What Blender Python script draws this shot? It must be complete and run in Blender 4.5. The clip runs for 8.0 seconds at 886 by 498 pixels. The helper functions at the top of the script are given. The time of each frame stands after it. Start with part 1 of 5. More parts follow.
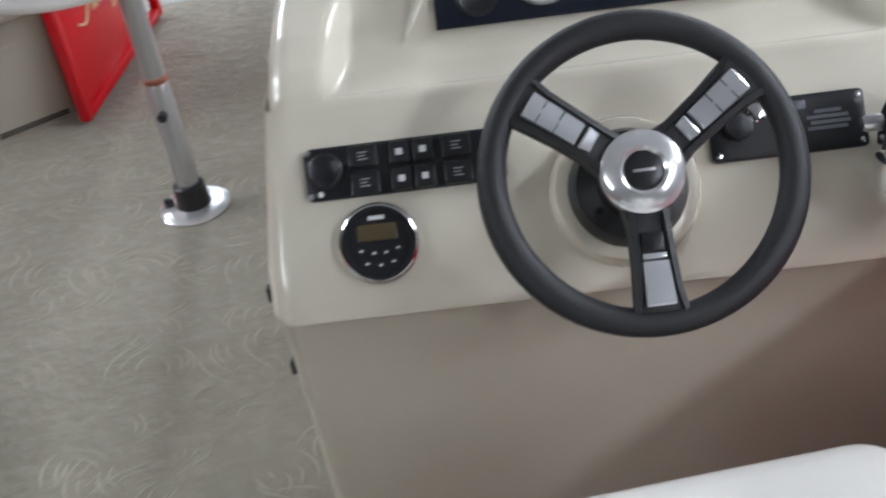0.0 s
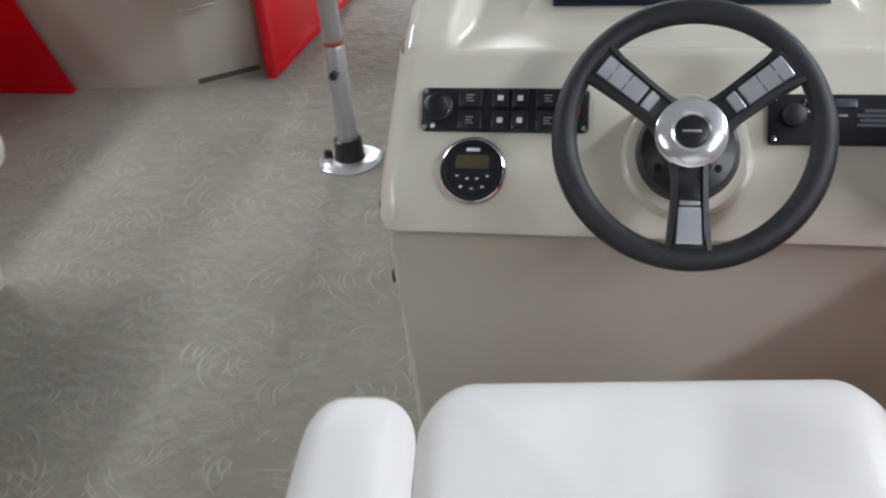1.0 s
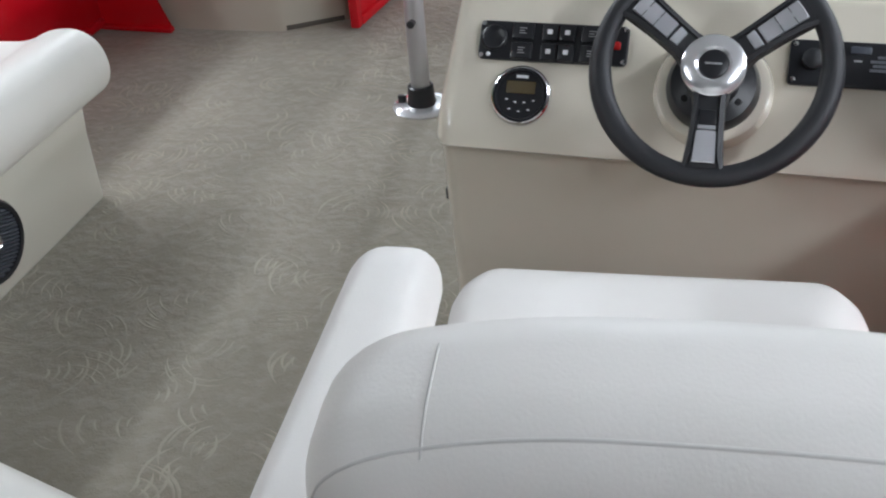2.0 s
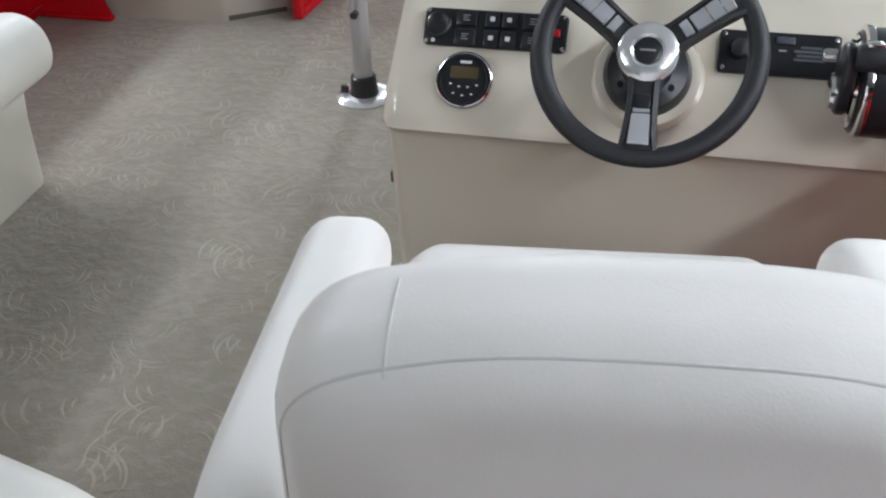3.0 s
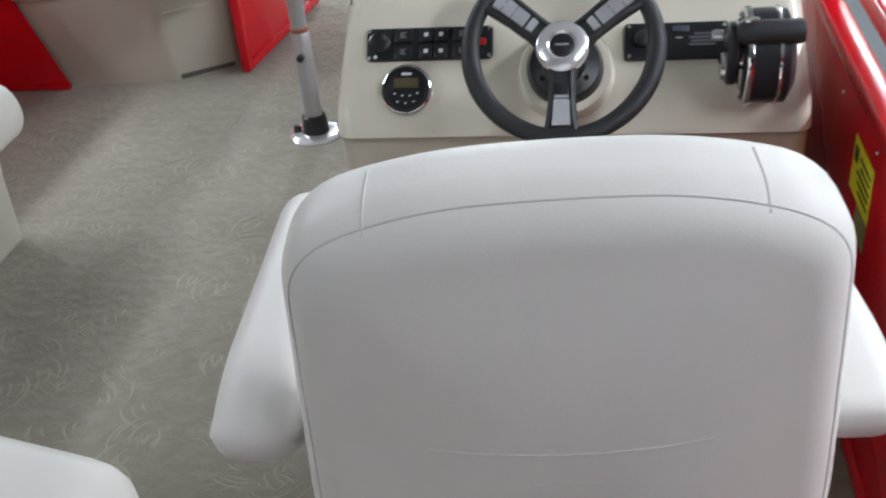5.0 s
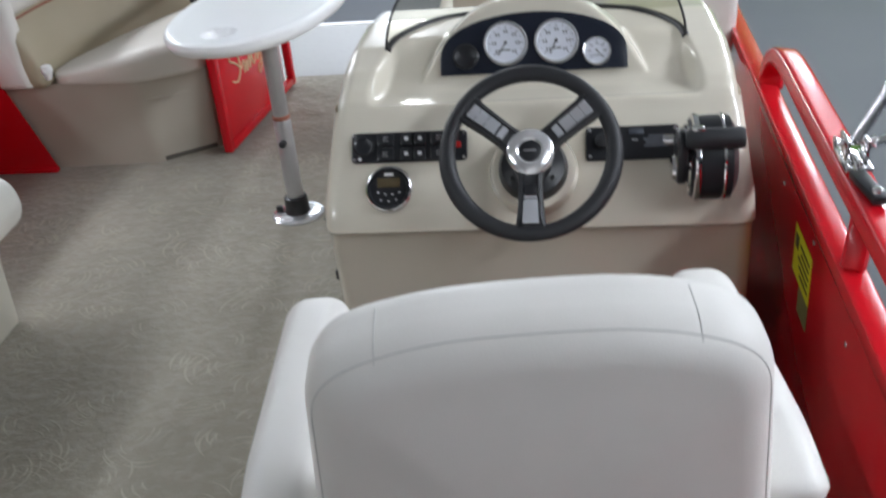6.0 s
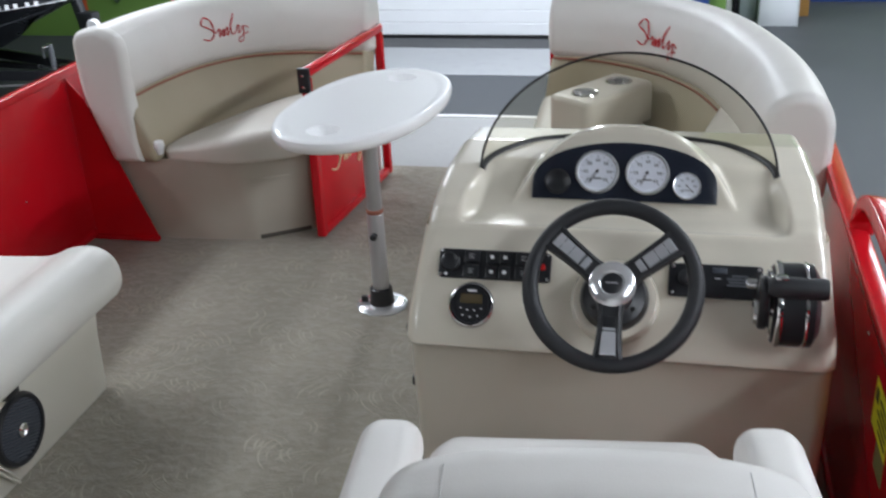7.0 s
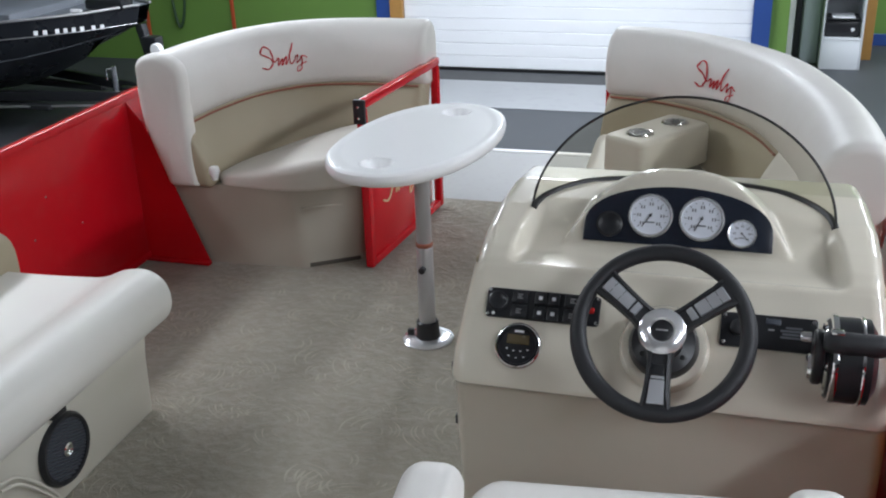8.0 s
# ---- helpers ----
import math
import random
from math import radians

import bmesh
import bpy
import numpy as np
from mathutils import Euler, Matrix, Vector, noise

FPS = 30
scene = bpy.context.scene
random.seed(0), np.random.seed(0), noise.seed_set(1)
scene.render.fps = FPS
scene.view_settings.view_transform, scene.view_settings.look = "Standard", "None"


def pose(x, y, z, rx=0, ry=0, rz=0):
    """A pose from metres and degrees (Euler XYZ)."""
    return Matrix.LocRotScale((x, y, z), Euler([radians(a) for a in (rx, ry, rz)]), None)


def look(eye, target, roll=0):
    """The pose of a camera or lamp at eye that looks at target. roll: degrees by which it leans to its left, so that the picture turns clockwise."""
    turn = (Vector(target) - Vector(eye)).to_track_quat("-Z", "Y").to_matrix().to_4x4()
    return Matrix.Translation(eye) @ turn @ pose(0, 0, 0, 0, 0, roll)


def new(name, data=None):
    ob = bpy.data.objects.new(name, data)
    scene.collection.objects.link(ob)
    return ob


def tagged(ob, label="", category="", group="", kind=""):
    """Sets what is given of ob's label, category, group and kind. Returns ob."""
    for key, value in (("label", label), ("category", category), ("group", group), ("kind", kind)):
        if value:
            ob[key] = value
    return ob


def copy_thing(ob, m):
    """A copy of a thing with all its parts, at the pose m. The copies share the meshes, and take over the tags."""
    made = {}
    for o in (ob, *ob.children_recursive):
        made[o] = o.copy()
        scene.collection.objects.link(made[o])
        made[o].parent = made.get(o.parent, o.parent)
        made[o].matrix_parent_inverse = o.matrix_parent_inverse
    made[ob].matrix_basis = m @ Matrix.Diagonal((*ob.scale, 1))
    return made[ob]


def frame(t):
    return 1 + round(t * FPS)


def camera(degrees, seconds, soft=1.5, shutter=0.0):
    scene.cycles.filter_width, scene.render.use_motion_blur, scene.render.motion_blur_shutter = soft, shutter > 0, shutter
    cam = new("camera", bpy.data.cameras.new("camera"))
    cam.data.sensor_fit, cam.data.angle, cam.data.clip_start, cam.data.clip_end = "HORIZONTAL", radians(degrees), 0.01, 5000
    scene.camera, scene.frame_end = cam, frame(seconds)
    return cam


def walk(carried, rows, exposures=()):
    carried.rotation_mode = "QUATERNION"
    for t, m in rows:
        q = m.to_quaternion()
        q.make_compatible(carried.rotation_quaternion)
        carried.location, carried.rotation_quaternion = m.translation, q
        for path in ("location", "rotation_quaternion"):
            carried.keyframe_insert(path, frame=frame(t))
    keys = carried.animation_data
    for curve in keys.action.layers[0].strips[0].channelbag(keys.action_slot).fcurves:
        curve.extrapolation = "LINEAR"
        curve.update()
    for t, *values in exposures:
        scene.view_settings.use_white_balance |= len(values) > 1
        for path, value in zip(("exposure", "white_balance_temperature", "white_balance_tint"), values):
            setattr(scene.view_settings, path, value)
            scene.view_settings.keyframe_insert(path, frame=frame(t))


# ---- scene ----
from mathutils.bvhtree import BVHTree
cam = camera(47.1, 8.0, soft=2.0, shutter=0.5)
PATH = [
    (0, (-0.189, -0.927, 1.409), (-0.251, 0.677, 0.215), -8.1),
    (0.5, (-0.171, -1.075, 1.45), (-0.399, 0.518, 0.262), -7.9),
    (1, (-0.059, -1.196, 1.436), (-0.439, 0.41, 0.306), -5.5),
    (1.5, (0.025, -1.322, 1.45), (-0.496, 0.236, 0.308), -5.1),
    (1.7, (0.036, -1.363, 1.451), (-0.503, 0.181, 0.3), -4.9),
    (2.8, (0.031, -1.455, 1.463), (-0.375, 0.123, 0.303), -2.4),
    (3, (0.04, -1.468, 1.458), (-0.361, 0.111, 0.297), -2.0),
    (3.5, (0.099, -1.491, 1.442), (-0.367, 0.065, 0.275), -3.2),
    (4, (0.124, -1.541, 1.428), (-0.404, -0.005, 0.261), -5.6),
    (4.5, (0.105, -1.596, 1.444), (-0.338, -0.005, 0.316), -5.4),
    (4.7, (0.086, -1.643, 1.453), (-0.294, -0.019, 0.35), -5.1),
    (5.8, (0.107, -1.804, 1.585), (-0.16, -0.101, 0.571), -6.8),
    (6, (0.096, -1.82, 1.628), (-0.174, -0.104, 0.638), -5.8),
    (6.5, (0.115, -1.839, 1.704), (-0.232, -0.1, 0.779), -4.3),
    (7, (0.108, -1.824, 1.73), (-0.326, -0.065, 0.882), -3.0),
    (7.5, (0.1, -1.813, 1.737), (-0.405, -0.051, 0.936), -2.2),
    (8, (0.103, -1.807, 1.741), (-0.427, -0.048, 0.951), -2.0),
]
walk(cam, [(t, look(eye, target, roll)) for t, eye, target, roll in PATH],
     exposures=[(0, 0.34), (0.5, 0.34), (1.5, 0.30), (3.0, 0.45), (4.0, 0.42), (4.7, 0.40), (5.8, 0.26), (6.5, 0.08), (7.0, 0.0), (8.0, -0.04)])

# ---- world and lamps ----
world = bpy.data.worlds.new("world")
scene.world = world
world.use_nodes = True
world.node_tree.nodes["Background"].inputs[0].default_value = (0.9, 0.95, 1.0, 1)
world.node_tree.nodes["Background"].inputs[1].default_value = 0.05
LAMP_WATTS = 86.0
FLOOR = -0.85          # showroom floor below the boat's deck
CEILING = 3.3
# all out of view; the fifth, sixth and last are added as fill
LAMPS = [(-4.0, 1.9, 0.85), (-3.7, 5.4, 0.75), (3.3, 0.4, 1.35), (3.1, 4.4, 1.1), (-1.3, 6.6, 1.45), (-3.7, -2.9, 0.18), (2.5, -2.7, 0.42), (3.0, 8.4, 1.5)]


# ---- materials ----
def material(name, color, rough=0.5, metal=0.0, vary=0.08, scale=6.0, bump=0.0, bump_scale=200.0, coat=0.0, dirt=0.0, dirt_color=(0.1, 0.09, 0.08)):
    m = bpy.data.materials.new(name)
    m.use_nodes = True
    n, l = m.node_tree.nodes, m.node_tree.links
    b = n["Principled BSDF"]
    b.inputs["Roughness"].default_value, b.inputs["Metallic"].default_value = rough, metal
    b.inputs["Coat Weight"].default_value, b.inputs["Coat Roughness"].default_value = coat, 0.06
    co = n.new("ShaderNodeTexCoord")
    t1 = n.new("ShaderNodeTexNoise")
    t1.inputs["Scale"].default_value, t1.inputs["Detail"].default_value = scale, 5
    l.new(co.outputs["Object"], t1.inputs["Vector"])
    ramp = n.new("ShaderNodeMixRGB")
    ramp.inputs[1].default_value = (*[c * (1 - vary) for c in color], 1)
    ramp.inputs[2].default_value = (*[min(1, c * (1 + vary)) for c in color], 1)
    l.new(t1.outputs["Fac"], ramp.inputs[0])
    out = ramp.outputs[0]
    if dirt:
        t2 = n.new("ShaderNodeTexNoise")
        t2.inputs["Scale"].default_value, t2.inputs["Detail"].default_value = scale * 4, 8
        l.new(co.outputs["Object"], t2.inputs["Vector"])
        cr = n.new("ShaderNodeMapRange")
        cr.inputs[1].default_value, cr.inputs[2].default_value, cr.inputs[4].default_value = 0.52, 0.75, dirt
        l.new(t2.outputs["Fac"], cr.inputs[0])
        mx = n.new("ShaderNodeMixRGB")
        mx.inputs[2].default_value = (*dirt_color, 1)
        l.new(cr.outputs[0], mx.inputs[0])
        l.new(out, mx.inputs[1])
        out = mx.outputs[0]
    l.new(out, b.inputs["Base Color"])
    rr = n.new("ShaderNodeMapRange")
    rr.inputs[3].default_value, rr.inputs[4].default_value = max(0.02, rough * 0.85), min(1, rough * 1.15)
    l.new(t1.outputs["Fac"], rr.inputs[0])
    l.new(rr.outputs[0], b.inputs["Roughness"])
    if bump:
        t3 = n.new("ShaderNodeTexNoise")
        t3.inputs["Scale"].default_value, t3.inputs["Detail"].default_value = bump_scale, 4
        l.new(co.outputs["Object"], t3.inputs["Vector"])
        bp = n.new("ShaderNodeBump")
        bp.inputs["Strength"].default_value, bp.inputs["Distance"].default_value = bump, 0.002
        l.new(t3.outputs["Fac"], bp.inputs["Height"])
        l.new(bp.outputs[0], b.inputs["Normal"])
    return m


def carpet_material():
    """Taupe marine carpet with an embossed pattern of curled leaves."""
    m = material("marine_carpet", (0.268, 0.246, 0.195), 0.95, vary=0.16, scale=4.0, dirt=0.45, dirt_color=(0.19, 0.172, 0.135))
    n, l = m.node_tree.nodes, m.node_tree.links
    b = n["Principled BSDF"]
    b.inputs["Specular IOR Level"].default_value = 0.15
    b.inputs["Sheen Weight"].default_value = 0.25
    co = n.new("ShaderNodeTexCoord")
    blot = n.new("ShaderNodeTexNoise")
    blot.inputs["Scale"].default_value, blot.inputs["Detail"].default_value = 26.0, 4
    l.new(co.outputs["Object"], blot.inputs["Vector"])
    curl = n.new("ShaderNodeMapRange")
    curl.inputs[1].default_value, curl.inputs[2].default_value = 0.42, 0.66
    l.new(blot.outputs["Fac"], curl.inputs[0])
    pile = n.new("ShaderNodeTexNoise")
    pile.inputs["Scale"].default_value, pile.inputs["Detail"].default_value = 260.0, 3
    l.new(co.outputs["Object"], pile.inputs["Vector"])
    h = n.new("ShaderNodeMath")
    h.operation = "MULTIPLY_ADD"
    h.inputs[1].default_value = 0.8
    l.new(pile.outputs["Fac"], h.inputs[0])
    l.new(curl.outputs[0], h.inputs[2])
    bp = n.new("ShaderNodeBump")
    bp.inputs["Strength"].default_value, bp.inputs["Distance"].default_value = 0.6, 0.004
    l.new(h.outputs[0], bp.inputs["Height"])
    l.new(bp.outputs[0], b.inputs["Normal"])
    old = b.inputs["Base Color"].links[0].from_socket
    mix = n.new("ShaderNodeMixRGB")
    mix.inputs[2].default_value = (0.36, 0.33, 0.275, 1)
    sc = n.new("ShaderNodeMath")
    sc.operation = "MULTIPLY"
    sc.inputs[1].default_value = 0.32
    l.new(curl.outputs[0], sc.inputs[0])
    l.new(sc.outputs[0], mix.inputs[0])
    l.new(old, mix.inputs[1])
    l.new(mix.outputs[0], b.inputs["Base Color"])
    return m


def glass_material(name, tint):
    m = bpy.data.materials.new(name)
    m.use_nodes = True
    n, l = m.node_tree.nodes, m.node_tree.links
    for x in list(n):
        n.remove(x)
    out = n.new("ShaderNodeOutputMaterial")
    tr = n.new("ShaderNodeBsdfTransparent")
    tr.inputs[0].default_value = (*tint, 1)
    gl = n.new("ShaderNodeBsdfGlossy")
    gl.inputs["Roughness"].default_value = 0.03
    fr = n.new("ShaderNodeFresnel")
    fr.inputs[0].default_value = 1.35
    mx = n.new("ShaderNodeMixShader")
    l.new(fr.outputs[0], mx.inputs[0])
    l.new(tr.outputs[0], mx.inputs[1])
    l.new(gl.outputs[0], mx.inputs[2])
    l.new(mx.outputs[0], out.inputs[0])
    return m


def glow_material(name, color, strength):
    m = bpy.data.materials.new(name)
    m.use_nodes = True
    b = m.node_tree.nodes["Principled BSDF"]
    b.inputs["Base Color"].default_value = (*color, 1)
    b.inputs["Emission Color"].default_value = (*color, 1)
    b.inputs["Emission Strength"].default_value = strength
    return m


CARPET = carpet_material()
CURL = material("pale_carpet_pile", (0.370, 0.338, 0.270), 0.95, vary=0.25, scale=30, bump=0.3, bump_scale=300)
VINYL = material("ivory_vinyl", (0.80, 0.778, 0.738), 0.45, vary=0.03, scale=3, bump=0.12, bump_scale=420, dirt=0.07, dirt_color=(0.45, 0.42, 0.36))
VINYL_WARM = material("cream_vinyl", (0.68, 0.645, 0.58), 0.45, vary=0.04, scale=3, bump=0.12, bump_scale=420, dirt=0.08, dirt_color=(0.45, 0.40, 0.33))
VINYL_BOW = material("pale_cream_vinyl", (0.76, 0.735, 0.69), 0.45, vary=0.05, scale=2.5, bump=0.12, bump_scale=420, dirt=0.10, dirt_color=(0.48, 0.44, 0.38))
TAN = material("tan_vinyl", (0.40, 0.345, 0.24), 0.5, vary=0.06, scale=4, bump=0.3, bump_scale=380)
BASE_SHELL = material("taupe_moulded_base", (0.48, 0.44, 0.37), 0.5, vary=0.05, scale=5, bump=0.15, bump_scale=300)
IVORY_BASE = material("ivory_moulded_base", (0.62, 0.60, 0.52), 0.4, vary=0.03, scale=4, bump=0.1, bump_scale=250)
GELCOAT = material("beige_gelcoat", (0.76, 0.708, 0.59), 0.2, vary=0.03, scale=3, coat=0.6, bump=0.02, bump_scale=25, dirt=0.05, dirt_color=(0.5, 0.45, 0.36))
FOOT_SHADOW = material("dark_taupe_foot_shadow", (0.10, 0.09, 0.075), 0.7, vary=0.1)
SEAM = material("piping_thread", (0.62, 0.61, 0.58), 0.7, vary=0.05)
SEAM_RED = material("red_brown_piping", (0.30, 0.10, 0.06), 0.6, vary=0.08)
RED = material("gloss_red_paint", (0.60, 0.006, 0.015), 0.24, vary=0.05, scale=3, coat=0.18, dirt=0.05, dirt_color=(0.5, 0.12, 0.11))
RED.node_tree.nodes["Principled BSDF"].inputs["Specular IOR Level"].default_value = 0.3
RED_THREAD = material("red_embroidery", (0.62, 0.03, 0.04), 0.7, vary=0.12, scale=60)
GOLD_THREAD = material("gold_script_decal", (0.75, 0.55, 0.32), 0.45, vary=0.1, scale=60)
BLACK = material("black_plastic", (0.016, 0.017, 0.02), 0.32, vary=0.15, scale=20)
FLANGE = material("polished_aluminium", (0.84, 0.85, 0.87), 0.16, metal=0.7, vary=0.05, scale=20)
VINYL_LOUNGE = material("soft_cream_vinyl", (0.70, 0.685, 0.63), 0.42, vary=0.04, scale=2.5, bump=0.12, bump_scale=420, dirt=0.08, dirt_color=(0.5, 0.46, 0.38))
SLAT = material("grey_grille_plastic", (0.07, 0.08, 0.10), 0.4, vary=0.1, scale=20)
PLATE = material("satin_spoke_plate", (0.72, 0.74, 0.78), 0.16, metal=0.6, vary=0.05, scale=30)
BLACK_SOFT = material("black_grip_rubber", (0.018, 0.019, 0.022), 0.5, vary=0.15, scale=30, bump=0.35, bump_scale=600)
PANEL = material("dark_blue_black_panel", (0.014, 0.018, 0.03), 0.25, vary=0.15, scale=20)
CHROME = material("chrome", (0.86, 0.86, 0.87), 0.07, metal=1.0, vary=0.03, scale=12)
BRUSHED = material("brushed_aluminium", (0.70, 0.71, 0.74), 0.26, metal=1.0, vary=0.06, scale=30, bump=0.1, bump_scale=500)
POLE_GREY = material("satin_anodised_tube", (0.50, 0.50, 0.51), 0.38, metal=0.7, vary=0.05, scale=20)
WHITE_PLASTIC = material("white_gloss_plastic", (0.94, 0.94, 0.94), 0.3, vary=0.02, scale=4, coat=0.4)
GAUGE_WHITE = material("white_gauge_face", (0.76, 0.79, 0.86), 0.4, vary=0.01)
DIAL_GREY = material("grey_dial_print", (0.14, 0.15, 0.17), 0.5, vary=0.05)
INK = material("black_ink", (0.02, 0.02, 0.022), 0.5, vary=0.05)
LEGEND = material("white_legend_print", (0.85, 0.86, 0.88), 0.5, vary=0.05)
LCD = material("radio_display", (0.11, 0.085, 0.045), 0.2, vary=0.05)
RED_BUTTON = material("red_switch_lens", (0.5, 0.02, 0.02), 0.25, vary=0.05)
YELLOW = material("yellow_warning_label", (0.80, 0.78, 0.03), 0.45, vary=0.04)
OLIVE = material("faded_label_text", (0.22, 0.20, 0.07), 0.55, vary=0.15, scale=90)
TINTED = glass_material("smoked_acrylic", (0.74, 0.72, 0.64))
GASKET = material("black_rubber_gasket", (0.012, 0.012, 0.013), 0.45, vary=0.1)
DECK_NOSE = material("pale_grey_deck_vinyl", (0.31, 0.31, 0.305), 0.5, vary=0.06, scale=8, dirt=0.1)
SHOWROOM = material("dark_grey_painted_concrete", (0.050, 0.055, 0.062), 0.6, vary=0.18, scale=1.2, dirt=0.25, dirt_color=(0.06, 0.062, 0.066))
CONCRETE = material("pale_worn_concrete", (0.30, 0.31, 0.32), 0.6, vary=0.12, scale=2.0, dirt=0.2, dirt_color=(0.16, 0.16, 0.16))
DOOR_SHADOW = material("black_floor_strip", (0.05, 0.052, 0.055), 0.6, vary=0.15)
GREEN_WALL = material("green_wall_paint", (0.13, 0.25, 0.05), 0.6, vary=0.06, scale=2, dirt=0.06)
BLUE_TRIM = material("blue_trim_paint", (0.018, 0.06, 0.24), 0.45, vary=0.08)
OAK = material("orange_oak_trim", (0.42, 0.22, 0.06), 0.5, vary=0.15, scale=9)
WHITE_WALL = material("white_ceiling_paint", (0.70, 0.70, 0.70), 0.7, vary=0.03, scale=2)
DOOR_WHITE = material("white_door_panel", (0.86, 0.88, 0.90), 0.4, vary=0.03, scale=3)
CAB_GREY = material("grey_locker_paint", (0.50, 0.56, 0.61), 0.45, vary=0.05)
CAB_WHITE = material("white_laminate", (0.74, 0.77, 0.80), 0.4, vary=0.03)
HULL = material("charcoal_hull_paint", (0.026, 0.030, 0.038), 0.28, vary=0.1, scale=4, coat=0.3)
HULL_GREY = material("grey_boat_deck", (0.15, 0.165, 0.19), 0.55, vary=0.1, scale=9)
ORANGE = material("orange_strap", (0.50, 0.09, 0.03), 0.6, vary=0.1)
DARK_GREEN = material("dark_green_hose", (0.03, 0.07, 0.03), 0.6, vary=0.1)
# strength raised to add bounced light from the unseen ceiling
TUBE_GLOW = glow_material("lamp_diffuser", (0.87, 0.93, 1.0), 16.0)


# ---- mesh helpers ----
def part(name, bm, mat, parent=None, label="", smooth=True, angle=40):
    bmesh.ops.recalc_face_normals(bm, faces=bm.faces)
    if smooth:
        for f in bm.faces:
            f.smooth = True
        for e in bm.edges:
            if len(e.link_faces) == 2 and e.calc_face_angle(0) > radians(angle):
                e.smooth = False
    me = bpy.data.meshes.new(name)
    bm.to_mesh(me)
    bm.free()
    me.materials.append(mat)
    ob = new(name, me)
    if parent is not None:
        ob.parent = parent
    if label:
        ob["label"] = label
    return ob


def thing(name, label, category, at=(0, 0, 0), rz=0.0, group="", kind=""):
    ob = new(name)
    ob.empty_display_size = 0.05
    ob.matrix_basis = pose(*at, 0, 0, rz)
    return tagged(ob, label, category, group, kind)


def box(lo, hi, r=0.0, bm=None, seg=2, m=None):
    bm2 = bmesh.new()
    bmesh.ops.create_cube(bm2, size=1)
    for v in bm2.verts:
        v.co = Vector([(lo[i] + hi[i]) / 2 + v.co[i] * (hi[i] - lo[i]) for i in range(3)])
    if r:
        bmesh.ops.bevel(bm2, geom=list(bm2.edges), offset=r, segments=seg, affect="EDGES", profile=0.5)
    if m is not None:
        bmesh.ops.transform(bm2, matrix=m, verts=bm2.verts)
    if bm is None:
        return bm2
    merge(bm, bm2)
    return bm


def merge(bm, other):
    me = bpy.data.meshes.new("tmp")
    other.to_mesh(me)
    other.free()
    bm.from_mesh(me)
    bpy.data.meshes.remove(me)
    return bm


def skin(bm, rings, closed=True, caps=True):
    """Faces between equal rings of points."""
    vs = [[bm.verts.new(p) for p in r] for r in rings]
    n = len(rings[0])
    for a, b in zip(vs, vs[1:]):
        for i in range(n if closed else n - 1):
            j = (i + 1) % n
            bm.faces.new((a[i], a[j], b[j], b[i]))
    if caps and closed:
        bm.faces.new(vs[0][::-1])
        bm.faces.new(vs[-1])
    return vs


def tube(path, r, n=10, bm=None, closed=False, caps=True, flat=1.0, square=1.0):
    bm = bm or bmesh.new()
    pts = [Vector(p) for p in path]
    rings, up = [], Vector((0.13, 0.21, 0.97)).normalized()
    k = len(pts)
    for i, p in enumerate(pts):
        a = pts[(i - 1) % k] if closed or i else p
        b = pts[(i + 1) % k] if closed or i < k - 1 else p
        d = (b - a).normalized()
        s = d.cross(up)
        if s.length < 1e-3:
            s = d.cross(Vector((1, 0, 0)))
        s.normalize()
        t = s.cross(d)
        rad = r[i] if isinstance(r, (list, tuple)) else r
        rings.append([p + rad * (math.copysign(abs(math.cos(u)) ** square, math.cos(u)) * s + flat * math.copysign(abs(math.sin(u)) ** square, math.sin(u)) * t) for u in [2 * math.pi * j / n for j in range(n)]])
    if closed:
        rings.append(rings[0])
    skin(bm, rings, caps=caps and not closed)
    if closed:
        bmesh.ops.remove_doubles(bm, verts=bm.verts, dist=1e-6)
    return bm


def lathe(profile, n=32, bm=None, m=None):
    """profile: (radius, z) rows; turned round z."""
    bm2 = bmesh.new()
    rings = [[(max(r, 1e-5) * math.cos(2 * math.pi * j / n), max(r, 1e-5) * math.sin(2 * math.pi * j / n), z) for j in range(n)] for r, z in profile]
    skin(bm2, rings)
    if m is not None:
        bmesh.ops.transform(bm2, matrix=m, verts=bm2.verts)
    if bm is None:
        return bm2
    return merge(bm, bm2)


def inset(loop, d):
    n, out = len(loop), []
    area = sum(loop[i][0] * loop[(i + 1) % n][1] - loop[(i + 1) % n][0] * loop[i][1] for i in range(n))
    sgn = 1 if area > 0 else -1
    for i in range(n):
        a, p, b = Vector(loop[i - 1]), Vector(loop[i]), Vector(loop[(i + 1) % n])
        e1, e2 = (p - a).normalized(), (b - p).normalized()
        n1, n2 = Vector((-e1.y, e1.x)), Vector((-e2.y, e2.x))
        k = (n1 + n2)
        k = k / max(0.6, k.length_squared / 2) if k.length > 1e-6 else n1
        out.append(p + sgn * d * k)
    return [(q.x, q.y) for q in out]


